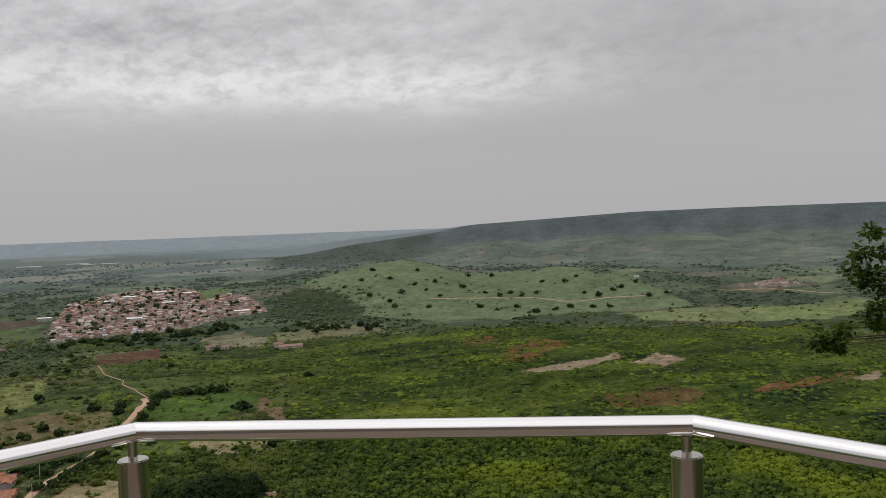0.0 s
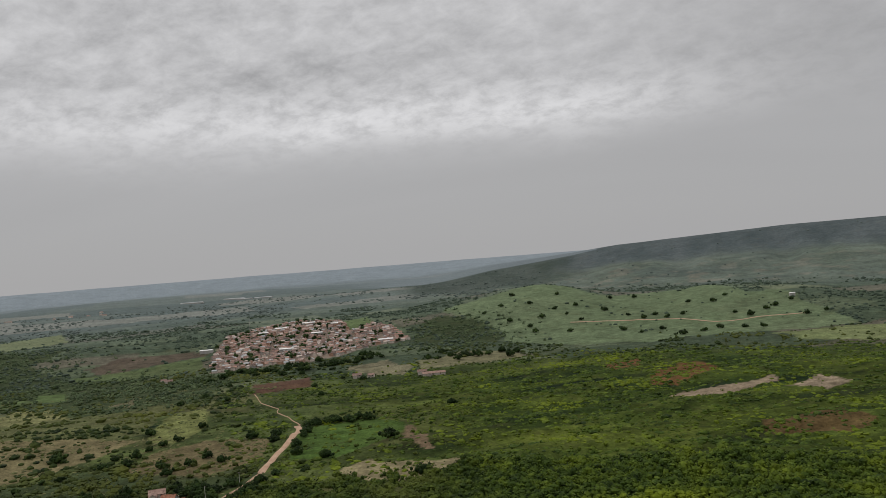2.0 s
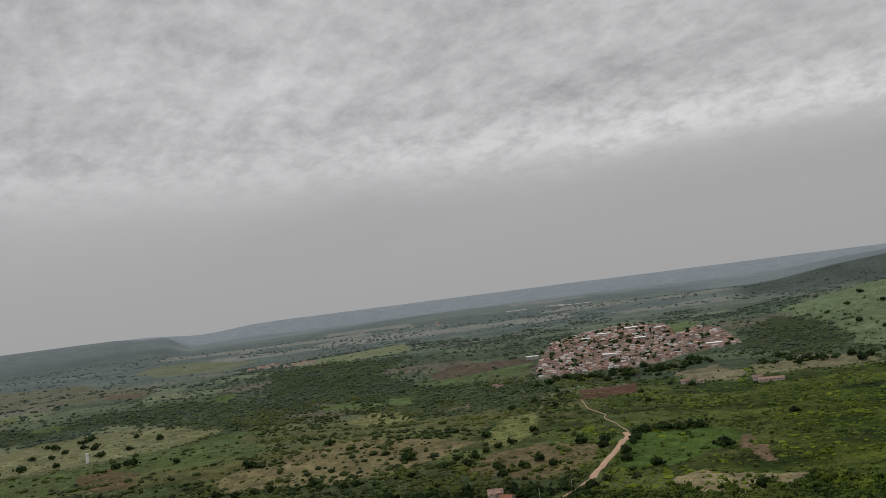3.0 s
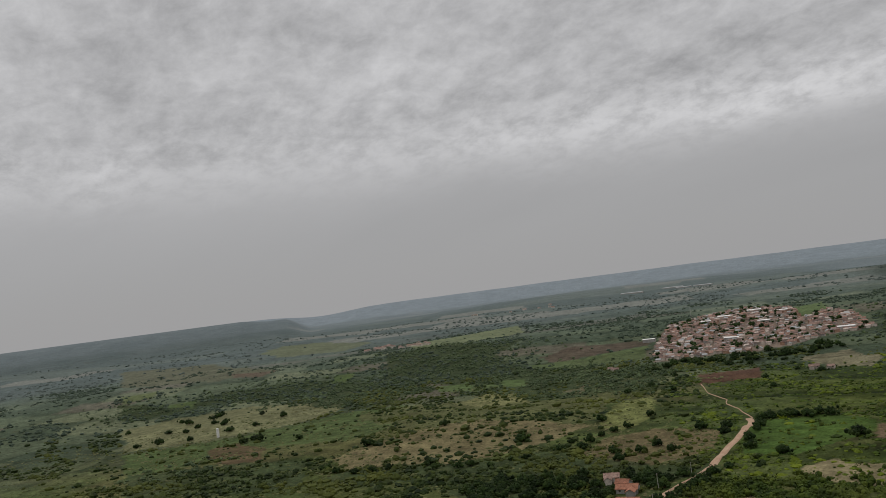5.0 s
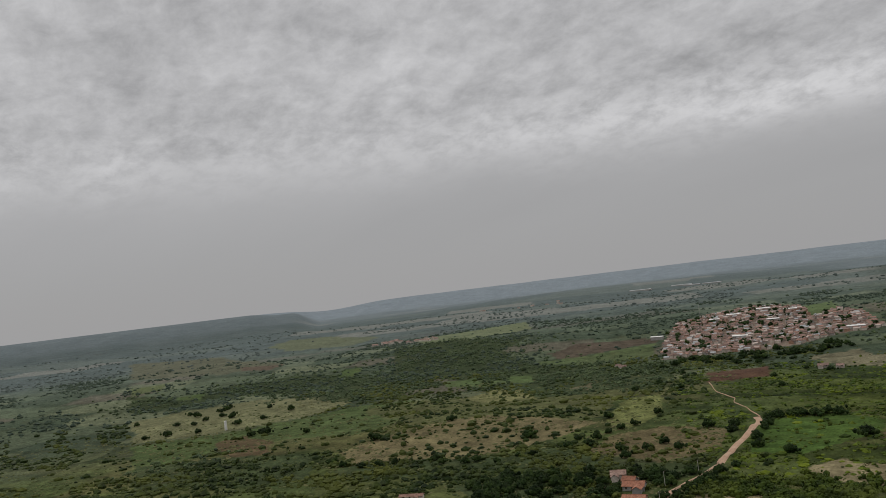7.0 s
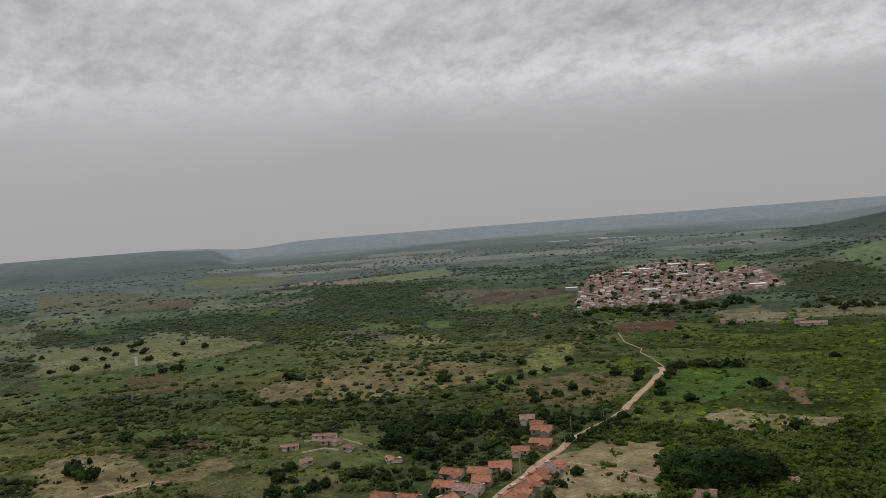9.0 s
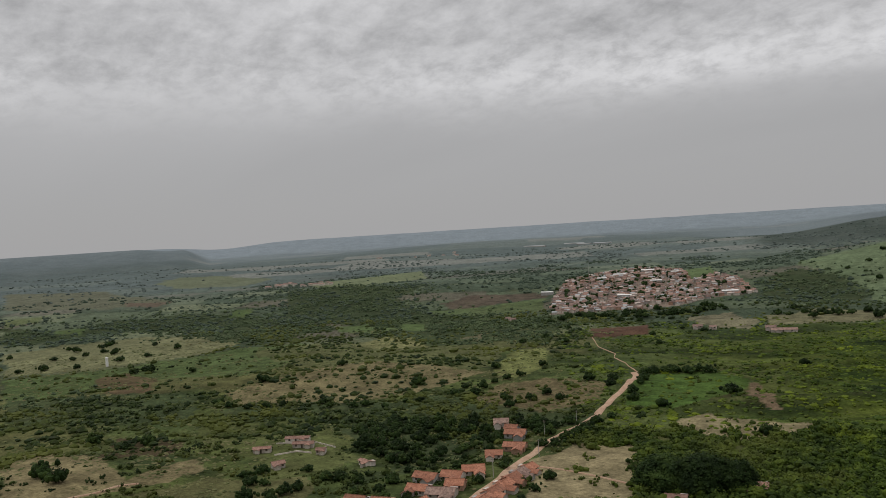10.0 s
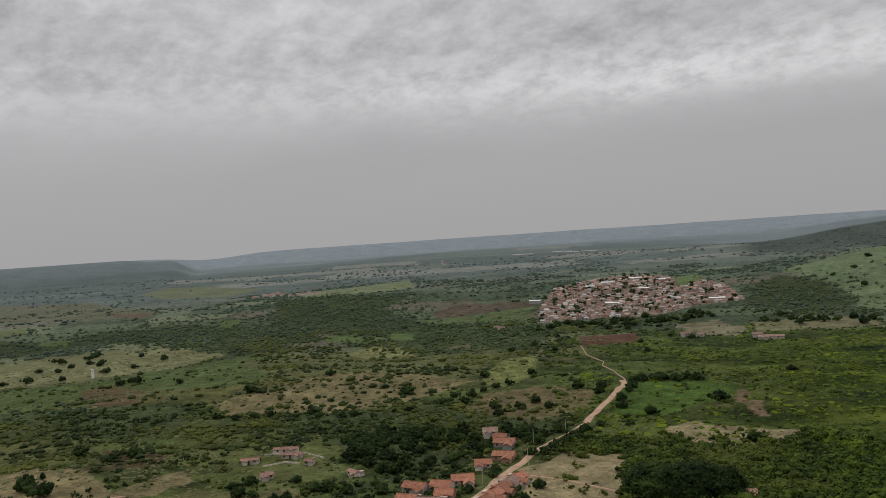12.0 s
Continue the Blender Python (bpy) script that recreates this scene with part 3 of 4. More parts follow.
def crisp(bm):
    """Smooth round sides, parted at the sharp edges."""
    bm.normal_update()
    for fc in bm.faces:
        fc.smooth = True
    bmesh.ops.split_edges(bm, edges=[e for e in bm.edges if e.calc_face_angle(0) > 0.3])


# ---- terrace and railing ----
RAIL_Z, RAIL_R = 1.07, 0.0265
CORNERS = [(-1.89, -0.37), (-1.89, 1.10), (-0.848, 2.137), (0.618, 1.997), (1.655, 0.90), (1.655, -0.57)]


def build_terrace():
    top = thing("viewing_terrace", pose(0, 0, 0), "many-sided concrete viewing terrace on a hillside", "terrace", kind="structure")
    bm = bmesh.new()
    ring = [(x * 1.07, y * 1.07) for x, y in CORNERS] + [(1.77, -6), (-2.02, -6)]
    for z0, z1, grow in ((-0.22, 0.0, 1.0), (-9.0, -0.224, 0.94)):
        lo = [bm.verts.new((x * grow, y * grow, z0)) for x, y in ring]
        hi = [bm.verts.new((x * grow, y * grow, z1)) for x, y in ring]
        bm.faces.new(hi[::-1])
        bm.faces.new(lo)
        for k in range(len(ring)):
            bm.faces.new((lo[k - 1], lo[k], hi[k], hi[k - 1]))
    bmesh.ops.recalc_face_normals(bm, faces=bm.faces)
    part("slab", bm, CONCRETE, top)
    bm = bmesh.new()
    deck = [bm.verts.new((x * 0.985, y * 0.985, 0.006)) for x, y in ring]
    bm.faces.new(deck[::-1])
    bmesh.ops.recalc_face_normals(bm, faces=bm.faces)
    part("floor_covering", bm, FLOORTILE, top, "brown floor tiles")


def build_railing():
    rail = thing("railing", pose(0, 0, 0), "polished stainless steel tube railing round the terrace", "railing")
    path = [Vector((x, y, RAIL_Z)) for x, y in CORNERS]
    sides = 28
    for k in range(len(path) - 1):
        bm = bmesh.new()
        a, b = path[k], path[k + 1]
        d = (b - a).normalized()
        side, up = d.cross(Vector((0, 0, 1))), Vector((0, 0, 1))
        rings = []
        for end, other in ((a, path[k - 1] if k else None), (b, path[k + 2] if k + 2 < len(path) else None)):
            if other is None:
                n = d
            else:
                e = (a - other).normalized() if end is a else (other - b).normalized()
                n = (d + e).normalized()
            row = []
            for s in range(sides):
                t = 2 * math.pi * s / sides
                p = side * math.cos(t) * RAIL_R + up * math.sin(t) * RAIL_R
                row.append(bm.verts.new(end + p - d * (p.dot(n) / d.dot(n))))
            rings.append(row)
        for s in range(sides):
            bm.faces.new((rings[0][s - 1], rings[0][s], rings[1][s], rings[1][s - 1])).smooth = True
        bmesh.ops.recalc_face_normals(bm, faces=bm.faces)
        part("handrail_tube", bm, POLISHED, rail)
    for x, y in CORNERS:
        px, py = x * 0.985 - 0.018, y * 0.992
        bm = bmesh.new()
        tube(bm, (px, py, 0.008), (px, py, 1.002), 0.040, 0.040, 32)
        bmesh.ops.bevel(bm, geom=[e for e in bm.edges if abs(e.verts[0].co.z - e.verts[1].co.z) < 1e-4 and e.verts[0].co.z > 0.9], offset=0.003, segments=2, affect="EDGES")
        crisp(bm)
        post = part("post", bm, POSTSTEEL, rail)
        bm = bmesh.new()
        tube(bm, (px, py, 1.0), (px, py, 1.048), 0.0125, 0.0125, 20)
        crisp(bm)
        part("neck", bm, POSTSTEEL, post, "thin steel pin under the handrail")
        bm = bmesh.new()
        tube(bm, (px, py, 0.007), (px, py, 0.018), 0.062, 0.058, 32)
        part("foot_plate", bm, POSTSTEEL, post)
    return rail


def build_unseen_wall():
    # unseen wall, added to darken what posts and handrail reflect
    wall = thing("wall_back", pose(0, 0, 0), "plain brownish wall added unseen behind the terrace for reflections", "wall", kind="structure")
    part("wall_face", box(bmesh.new(), -9, -6.4, -2.6, 9, -6.1, 4.2), BROWNWALL, wall)


build_terrace()
build_railing()
build_unseen_wall()

# ---- plants ----
rng = np.random.default_rng(7)


def ico_template(count, spread, size, seed, flat=0.75, quads=0, quad=0.22, lift=0.18):
    """Knobbly clump of unit width: some jittered balls and loose sprays of leaves."""
    g = np.random.default_rng(seed)
    bm = bmesh.new()
    bmesh.ops.create_icosphere(bm, subdivisions=1, radius=1)
    v0 = np.array([v.co[:] for v in bm.verts])
    f0 = np.array([[v.index for v in f.verts] for f in bm.faces])
    bm.free()
    vs, fs, n = [], [], 0
    for k in range(count):
        c = g.normal(0, spread, 3) * (1, 1, 0.55)
        c[2] = abs(c[2]) + lift
        s = size * g.uniform(0.7, 1.25)
        v = v0 * g.uniform(0.72, 1.25, (len(v0), 1)) * s * (1, 1, flat) + c
        vs.append(v)
        fs.append(f0 + n)
        n += len(v)
    for k in range(quads):
        d = g.normal(0, 1, 3)
        d[2] = abs(d[2])
        d /= np.linalg.norm(d)
        c = d * (size + spread) * g.uniform(0.75, 1.15) * (1, 1, flat) + (0, 0, 0.15)
        n0 = d + g.normal(0, 0.35, 3) + (0, 0, 0.4)
        a = np.cross(n0, g.normal(0, 1, 3))
        b = np.cross(n0, a)
        a, b = a / np.linalg.norm(a) * quad, b / np.linalg.norm(b) * quad * 0.8
        vs.append(np.array([c - a, c + b, c + a, c - b]))
        fs.append(np.array([[0, 1, 2], [0, 2, 3]]) + n)
        n += 4
    return np.concatenate(vs), np.concatenate(fs)


def strewn(name, templates, x, y, size, material, label, category, sink=0.1):
    vs, fs, n = [], [], 0
    pick = rng.integers(0, len(templates), len(x))
    turn = rng.uniform(0, 6.283, len(x))
    tall = rng.uniform(0.75, 1.2, len(x))
    z = height(x, y)
    for k, (v, f) in enumerate(templates):
        sel = np.where(pick == k)[0]
        if not len(sel):
            continue
        c, s, w = np.cos(turn[sel])[:, None], np.sin(turn[sel])[:, None], size[sel][:, None]
        px = (v[None, :, 0] * c - v[None, :, 1] * s) * w + x[sel][:, None]
        py = (v[None, :, 0] * s + v[None, :, 1] * c) * w + y[sel][:, None]
        pz = (v[None, :, 2] - sink) * w * tall[sel][:, None] + z[sel][:, None]
        vs.append(np.stack([px, py, pz], -1).reshape(-1, 3))
        fs.append((f[None] + np.arange(len(sel))[:, None, None] * len(v)).reshape(-1, 3) + n)
        n += len(sel) * len(v)
    me = mesh_from(name, np.concatenate(vs), np.concatenate(fs), material)
    tagged(new(name, me), label, category, kind="stuff")


def sown(count, r0, r1, az0=-35.0, az1=75.0, seed=1, power=1.0):
    """Places over a sector, kept by the share of bush cover there."""
    g = np.random.default_rng(seed)
    u = g.uniform(0, 1, count)
    r = (r0 ** power + u * (r1 ** power - r0 ** power)) ** (1 / power)
    a = np.radians(g.uniform(az0, az1, count))
    x, y = -r * np.sin(a), r * np.cos(a)
    wide = 1 + smooth(700, 2200, r) * 2.5
    clump = np.where((r > 430) | (a > 0.42), 0.05 + 2.1 * smooth(0.45, 0.57, fbm((x + 0.35 * y) / 36 / wide, (y - 0.35 * x) / 17 / wide, 95)), 1.0)
    clump = np.where((a < 0.42) & (r > 430) & (r < 850), 0.45 + 0.55 * clump, clump)
    keep = g.uniform(0, 1, count) < land(x, y)[1] * clump
    return x[keep], y[keep]


def on_ground(x, y, turn):
    return pose(x, y, float(height(x, y)), 0, 0, turn)


# houses of the hamlet and farms: place, length, depth, turn
HAMLET = [
    (-227, 384, 8, 6, 25), (-208, 366, 11, 7, 18), (-198, 347, 11, 7.5, 12), (-199, 328, 8, 6, 30),
    (-173, 313, 9, 6.5, 88), (-172, 304, 8, 6.5, 92), (-171, 295, 8.5, 6.5, 86), (-170, 286, 9, 6.5, 91), (-169, 276, 9, 6.5, 87), (-168, 266, 9.5, 6.5, 93), (-168, 256, 9, 6.5, 90),
    (-194, 301, 10, 7, 35), (-198, 290, 9.5, 7, 12), (-208, 284, 11, 6, 5), (-190, 280, 8, 6, 20), (-189, 268, 12, 7.5, 15), (-201, 268, 9, 6.5, 10),
    (-215, 244, 9, 6, 10), (-205, 248, 8, 6, 14), (-190, 252, 10, 7, 80), (-187, 239, 9, 7, 85), (-216, 376, 7, 5.5, 10),
]
FARMS = [
    (-311, 309, 13, 3.6, 28), (-300, 302, 11, 3.6, 30), (-314, 286, 9, 3.4, 35), (-284, 268, 6, 4.5, 60), (-283, 297, 4.5, 3.5, 30), (-250, 292, 7, 3, -20), (-77, 325, 8, 6, 10), (-101, 299, 8, 6.5, 10),
    (-150, 762, 22, 6.5, 15), (-163, 770, 9, 6.5, 10), (-450, 800, 8, 6.5, 20), (-462, 812, 6, 5, 10), (-228, 765, 9, 6.5, 15), (-215, 770, 6, 5, 5),
]


def grow_scrub():
    near = [ico_template(5, 0.25, 0.18, 100 + k, 0.95, 18, 0.065, 0.10) for k in range(12)]
    mid = [ico_template(2, 0.22, 0.27, 200 + k, 0.8, 5, 0.12, 0.08) for k in range(10)]
    far = [ico_template(1, 0.05, 0.48, 300 + k, 0.8, 0, 0.2, 0.10) for k in range(10)]
    low = [ico_template(1, 0.05, 0.5, 350 + k, 0.55, 0, 0.2, 0.02) for k in range(10)]

    def sizes(n, lo, hi):
        """Mostly low bushes with a few tall ones."""
        return lo + (hi - lo) * rng.uniform(0, 1, n) ** 2.2

    for name, kinds, count, r0, r1, az0, az1, seed, power, lo, hi, mat, label in (
        ("scrub", near, 4600, 285, 430, -35, 8, 11, 1.6, 4.0, 11.0, SCRUB, "dense green and yellow-green scrub on the slope"),
        ("dark_scrub", near, 2300, 285, 430, 7, 26, 21, 1.6, 3.6, 10.0, MIDSCRUB, "dense darker green scrub below the terrace"),
        ("hamlet_scrub", near, 5000, 285, 470, 24, 75, 15, 1.6, 1.6, 6.0, BUSH, "dark green bushes round the hamlet and fields"),
        ("low_hillside_scrub", low, 26000, 420, 840, -35, 26, 26, 1.3, 1.6, 5.5, SCRUB, "low even green scrub over the gentle slope"),
        ("hillside_scrub", mid, 7000, 420, 830, -35, 10, 16, 1.3, 1.5, 5.0, SCRUB, "patchy green and yellowish scrub on the gentle slope"),
        ("field_edge_scrub", mid, 5000, 420, 830, 8, 26, 22, 1.3, 1.5, 5.0, MIDSCRUB, "patchy darker green scrub between the fields"),
        ("slope_scrub", far, 1500, 9, 285, -60, 95, 12, 1.6, 1.0, 3.5, SCRUB, "low green scrub on the slope below the terrace"),
        ("valley_scrub", far, 22000, 460, 1000, 24, 75, 13, 1.3, 2.2, 7.0, BUSH, "dark green bushes and small trees of the valley floor"),
        ("valley_edge_scrub", far, 7000, 800, 1000, -35, 26, 18, 1.3, 2.0, 6.0, BUSH, "dark green bushes along the foot of the hills"),
        ("far_woods", far, 38000, 980, 1650, -35, 75, 14, 1.2, 2.6, 7.5, WOODS, "far dark green dry woodland and hedgerows, haze in the leaf colour"),
        ("remote_woods", far, 14000, 1600, 2700, -35, 75, 17, 1.0, 4.0, 9.0, HAZEWOODS, "remote dry woodland on the plain, greyed by haze in its leaf colour"),
    ):
        x, y = sown(count, r0, r1, az0, az1, seed, power)
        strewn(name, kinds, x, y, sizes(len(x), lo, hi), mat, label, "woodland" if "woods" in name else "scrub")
    # tussocks and low shrubs over the open land
    g = np.random.default_rng(72)
    r, a = g.uniform(285, 900, 19000), np.radians(g.uniform(22, 72, 19000))
    x, y = -r * np.sin(a), r * np.cos(a)
    keep = (near_line(x, y, ROAD) > 4.5) & (near_line(x, y, LANE) > 3) & ~inside(x, y, VILLAGE) & (fbm((x + 0.35 * y) / 30, (y - 0.35 * x) / 13, 23) > 0.43)
    keep &= ~inside(x, y, STUBBLE)
    for hx, hy, *_ in HAMLET + FARMS:
        keep &= np.hypot(x - hx, y - hy) > 7
    x, y = x[keep], y[keep]
    strewn("tussocks", low, x, y, 0.9 + 2.4 * g.uniform(0, 1, len(x)) ** 2, TUFTS, "rough grass tussocks and low shrubs on open land", "grass")
    # the closed woods
    g = np.random.default_rng(71)
    xs, ys = [], []
    for ring in WOODED:
        a = np.array(ring)
        lo, hi = a.min(0) - 60, a.max(0) + 60
        count = int(np.prod(hi - lo) / 30)
        x, y = g.uniform(lo[0], hi[0], count), g.uniform(lo[1], hi[1], count)
        ragged = 0.035 * np.hypot(x, y)
        keep = inside(x + g.normal(0, 1, count) * ragged, y + g.normal(0, 1, count) * ragged, ring)
        keep &= fbm((x + 0.35 * y) / 40, (y - 0.35 * x) / 20, 19) > 0.40
        for gap in CLEARINGS:
            keep &= ~inside(x, y, gap)
        keep &= (near_line(x, y, ROAD) > 8) & (near_line(x, y, LANE) > 5)
        for hx, hy, *_ in HAMLET + FARMS:
            keep &= np.hypot(x - hx, y - hy) > 8
            keep &= np.hypot(x - hx * 0.965, y - hy * 0.965) > 6
        xs.append(x[keep])
        ys.append(y[keep])
    xs, ys = np.concatenate(xs), np.concatenate(ys)
    # beyond 640 m the same woods take the paler, hazed leaves
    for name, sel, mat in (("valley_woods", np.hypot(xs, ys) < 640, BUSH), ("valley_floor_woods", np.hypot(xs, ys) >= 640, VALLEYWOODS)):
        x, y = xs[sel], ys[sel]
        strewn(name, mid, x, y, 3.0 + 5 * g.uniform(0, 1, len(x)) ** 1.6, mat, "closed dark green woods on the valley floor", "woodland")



grow_scrub()

TREE_KINDS = {}


def build_tree(kind, m):
    """One broad savanna tree of unit crown width; its kinds differ in outline."""
    g = np.random.default_rng(500 + kind)
    tree = thing("tree", m, "dark green broad-crowned tree standing in the valley", "tree", "valley trees")
    tall = g.uniform(0.14, 0.24)
    bm = bmesh.new()
    tube(bm, (0, 0, -0.08), (0.01, 0, tall), 0.035, 0.026, 7)
    for k in range(4):
        t = k * 1.57 + g.uniform(-0.5, 0.5)
        tube(bm, (0.01, 0, tall * 0.9), (0.26 * math.cos(t), 0.26 * math.sin(t), tall + 0.16), 0.018, 0.008, 5)
    part("trunk", bm, BARK, tree)
    v, f = ico_template(36, 0.175, 0.11, 600 + kind, 0.95, 120, 0.034, 0.09)
    v = v * (1, 1, 1.15) + (0, 0, tall * 0.22)
    me = mesh_from("crown", v, f, CROWN)
    crown = new("crown", me)
    crown.parent = tree
    return tree


def plant(x, y, width, kind=None, label="", group=""):
    kind = int(rng.integers(0, 7)) if kind is None else kind
    m = pose(x, y, float(height(x, y)), 0, 0, float(rng.uniform(0, 360)))
    if kind not in TREE_KINDS:
        TREE_KINDS[kind] = build_tree(kind, pose(0, 0, 0))
        first = TREE_KINDS[kind]
        first.matrix_basis = m @ Matrix.Scale(width, 4)
        TREE_KINDS[kind].scale = (width,) * 3
        ob = first
    else:
        ob = copy_thing(TREE_KINDS[kind], m)
        ob.scale = (width, width, width * float(rng.uniform(0.85, 1.15)))
    return tagged(ob, label, group=group)


for x, y in [(-306, 514), (-279, 539), (-225, 500), (-209, 503), (-193, 540), (-185, 552), (-171, 545), (-158, 452), (-92, 412), (-128, 492), (-103, 582), (-245, 426), (-452, 418), (-337, 457), (-423, 474), (-364, 197), (-345, 194), (-424, 260), (-392, 259), (-392, 273)]:
    plant(x, y, rng.uniform(9, 13))
for x, y in [(-756, 429), (-815, 479), (-778, 465), (-730, 432), (-735, 449), (-765, 487), (-782, 504), (-731, 466), (-712, 466), (-798, 520), (-679, 449), (-672, 474), (-714, 514), (-679, 514), (-711, 392), (-723, 376), (-828, 423), (-692, 413), (-617, 421), (-621, 435), (-609, 433), (-563, 440)]:
    plant(x, y, rng.uniform(8, 12), None, "round dark tree alone on pale pasture", "pasture trees")
for x, y in [(-151, 1193), (-128, 1226), (-107, 1132), (-76, 1087), (-62, 1138), (-45, 1192), (-27, 1157), (-15, 1217), (-67, 1052), (-22, 1041), (-7, 1115), (27, 1178), (57, 1125), (75, 1100), (93, 1124), (106, 1096), (128, 1111), (44, 1017), (64, 989), (90, 1008), (107, 944), (134, 965), (154, 984), (190, 1086), (205, 1064), (232, 1101), (247, 1117), (275, 1148), (269, 1048), (294, 1056), (180, 972), (198, 959), (39, 1290), (77, 1306), (-84, 1222), (-43, 1285), (-116, 1295), (178, 1181), (200, 1211), (147, 1199)]:
    plant(x, y, rng.uniform(7, 12), None, "small dark tree on the green pasture hill", "hill pasture trees")
for x, y in [(-180, 887), (-166, 872), (-170, 925), (-155, 895), (-139, 847), (-140, 898), (-132, 877), (-120, 866), (-109, 873), (-96, 893), (-83, 843), (-77, 873)]:
    plant(x, y, rng.uniform(10, 15), None, "dark tree in a loose row on dry pasture", "pasture row trees")

for x, y in [(-181, 359), (-180, 370), (-179, 380), (-178, 391), (-178, 402), (-176, 384), (-193, 376), (-192, 399), (-196, 388), (-188, 500), (-190, 512), (-186, 478), (-205, 489), (-178, 459), (-174, 415), (-241, 444), (-236, 458), (-221, 448), (-257, 442), (-253, 710), (-240, 755), (-218, 751), (-232, 666), (-310, 645), (-339, 664), (-345, 630), (-341, 718), (-383, 765), (-198, 533), (-192, 537), (-186, 541), (-179, 544), (-172, 549), (-166, 553), (-158, 553), (-284, 448), (-286, 463), (-285, 476), (-282, 488), (-278, 501)]:
    plant(x, y, rng.uniform(6.5, 10.5), None, "dark green tree in a hedge between fields", "hedge trees")
for x, y in [(-432, 356), (-404, 361), (-385, 374), (-366, 385), (-339, 388), (-319, 397), (-309, 422), (-296, 442), (-294, 460), (-418, 356), (-395, 366), (-352, 384), (-328, 392), (-314, 410)]:
    plant(x + rng.uniform(-4, 4), y + rng.uniform(-4, 4), rng.uniform(6, 9), None, "dark green tree in the line along a stream", "stream trees")


def grow_groves():
    """Closed dark groves round the hamlet, and strips of trees along the village and fields."""
    g = np.random.default_rng(33)
    for ring, count, w0, w1 in (
        ([(-232, 395), (-200, 405), (-190, 380), (-205, 320), (-235, 300), (-300, 320), (-290, 370)], 90, 7, 12),
        ([(-215, 285), (-205, 240), (-260, 225), (-300, 250), (-280, 290)], 26, 6, 10),
        ([(-400, 850), (-330, 885), (-250, 960), (-235, 900), (-300, 800), (-390, 790)], 45, 8, 13),
    ):
        xs, ys = [p[0] for p in ring], [p[1] for p in ring]
        made = 0
        while made < count:
            x, y = g.uniform(min(xs), max(xs)), g.uniform(min(ys), max(ys))
            if not inside(np.array(x), np.array(y), ring):
                continue
            made += 1
            if min(near_line(np.array(x), np.array(y), ROAD), near_line(np.array(x), np.array(y), LANE)) < 9:
                continue
            if any(math.hypot(x - h[0], y - h[1]) < 11 or math.hypot(x - h[0] * 0.96, y - h[1] * 0.96) < 8 for h in HAMLET + FARMS):
                continue
            plant(x, y, g.uniform(w0, w1), None, "dark green tree in a dense grove by the houses", "grove trees")


grow_groves()


def build_dome_tree(x, y, width, tall, seed, label):
    """A great tree: short trunk, limbs, and a dome of leaf clumps with lumps and gaps."""
    g = np.random.default_rng(seed)
    tree = thing("tree", on_ground(x, y, 0), label, "tree", "big grove trees")
    bm = bmesh.new()
    tube(bm, (0, 0, -0.6), (0, 0, tall * 0.3), width * 0.035, width * 0.025, 10)
    for k in range(7):
        t = k * 0.9 + g.uniform(-0.3, 0.3)
        tube(bm, (0, 0, tall * 0.27), (0.3 * width * math.cos(t), 0.3 * width * math.sin(t), tall * 0.62), width * 0.014, width * 0.006, 6)
    part("trunk", bm, BARK, tree)
    ball = bmesh.new()
    bmesh.ops.create_icosphere(ball, subdivisions=1, radius=1)
    v0 = np.array([v.co[:] for v in ball.verts])
    f0 = np.array([[v.index for v in f.verts] for f in ball.faces])
    ball.free()
    vs, fs, n = [], [], 0
    for k in range(420):
        d = g.normal(0, 1, 3)
        d /= np.linalg.norm(d)
        d[2] = abs(d[2]) - 0.12
        lump = 0.86 + 0.3 * noise.noise(Vector(d * 2.6) + Vector((seed, 0, 0)))
        c = d * (width / 2, width / 2, tall * 0.72) * lump * g.uniform(0.86, 1.0) + (0, 0, tall * 0.25)
        v = v0 * g.uniform(0.7, 1.3, (len(v0), 1)) * g.uniform(0.035, 0.062) * width * (1, 1, 0.75) + c
        vs.append(v)
        fs.append(f0 + n)
        n += len(v)
        for q in range(16):
            p = c + g.normal(0, 0.045 * width, 3) * (1, 1, 0.8) + d * 0.02 * width
            n0 = d + g.normal(0, 0.4, 3) + (0, 0, 0.3)
            a = np.cross(n0, g.normal(0, 1, 3))
            b = np.cross(n0, a)
            a, b = a / np.linalg.norm(a) * 0.42, b / np.linalg.norm(b) * 0.34
            vs.append(np.array([p - a, p + b, p + a, p - b]))
            fs.append(np.array([[0, 1, 2], [0, 2, 3]]) + n)
            n += 4
    crown = new("crown", mesh_from("crown", np.concatenate(vs), np.concatenate(fs), CROWN))
    crown.parent = tree


for k, (x, y, w, h) in enumerate([(-112, 318, 25, 15), (-97, 320, 27, 16.5), (-86, 325, 19, 13)]):
    build_dome_tree(x, y, w, h, 60 + k, "huge dark mango-like tree with a dense round crown")


# ---- houses ----


def gable_roof(bm, w, d, eave, rise, over=0.4, thick=0.16):
    """Two thick slopes with an overhang, ridge along x."""
    for s in (-1, 1):
        y1, z1 = s * (d / 2 + over), eave - over * rise / (d / 2)
        prof = [(0, eave + rise), (y1, z1), (y1, z1 + thick), (0, eave + rise + thick)]
        ends = [[bm.verts.new((x, y, z)) for y, z in prof] for x in (-w / 2 - over, w / 2 + over)]
        for k in range(4):
            bm.faces.new((ends[0][k - 1], ends[0][k], ends[1][k], ends[1][k - 1]))
        bm.faces.new(ends[0])
        bm.faces.new(ends[1][::-1])
    bmesh.ops.recalc_face_normals(bm, faces=bm.faces)
    return bm


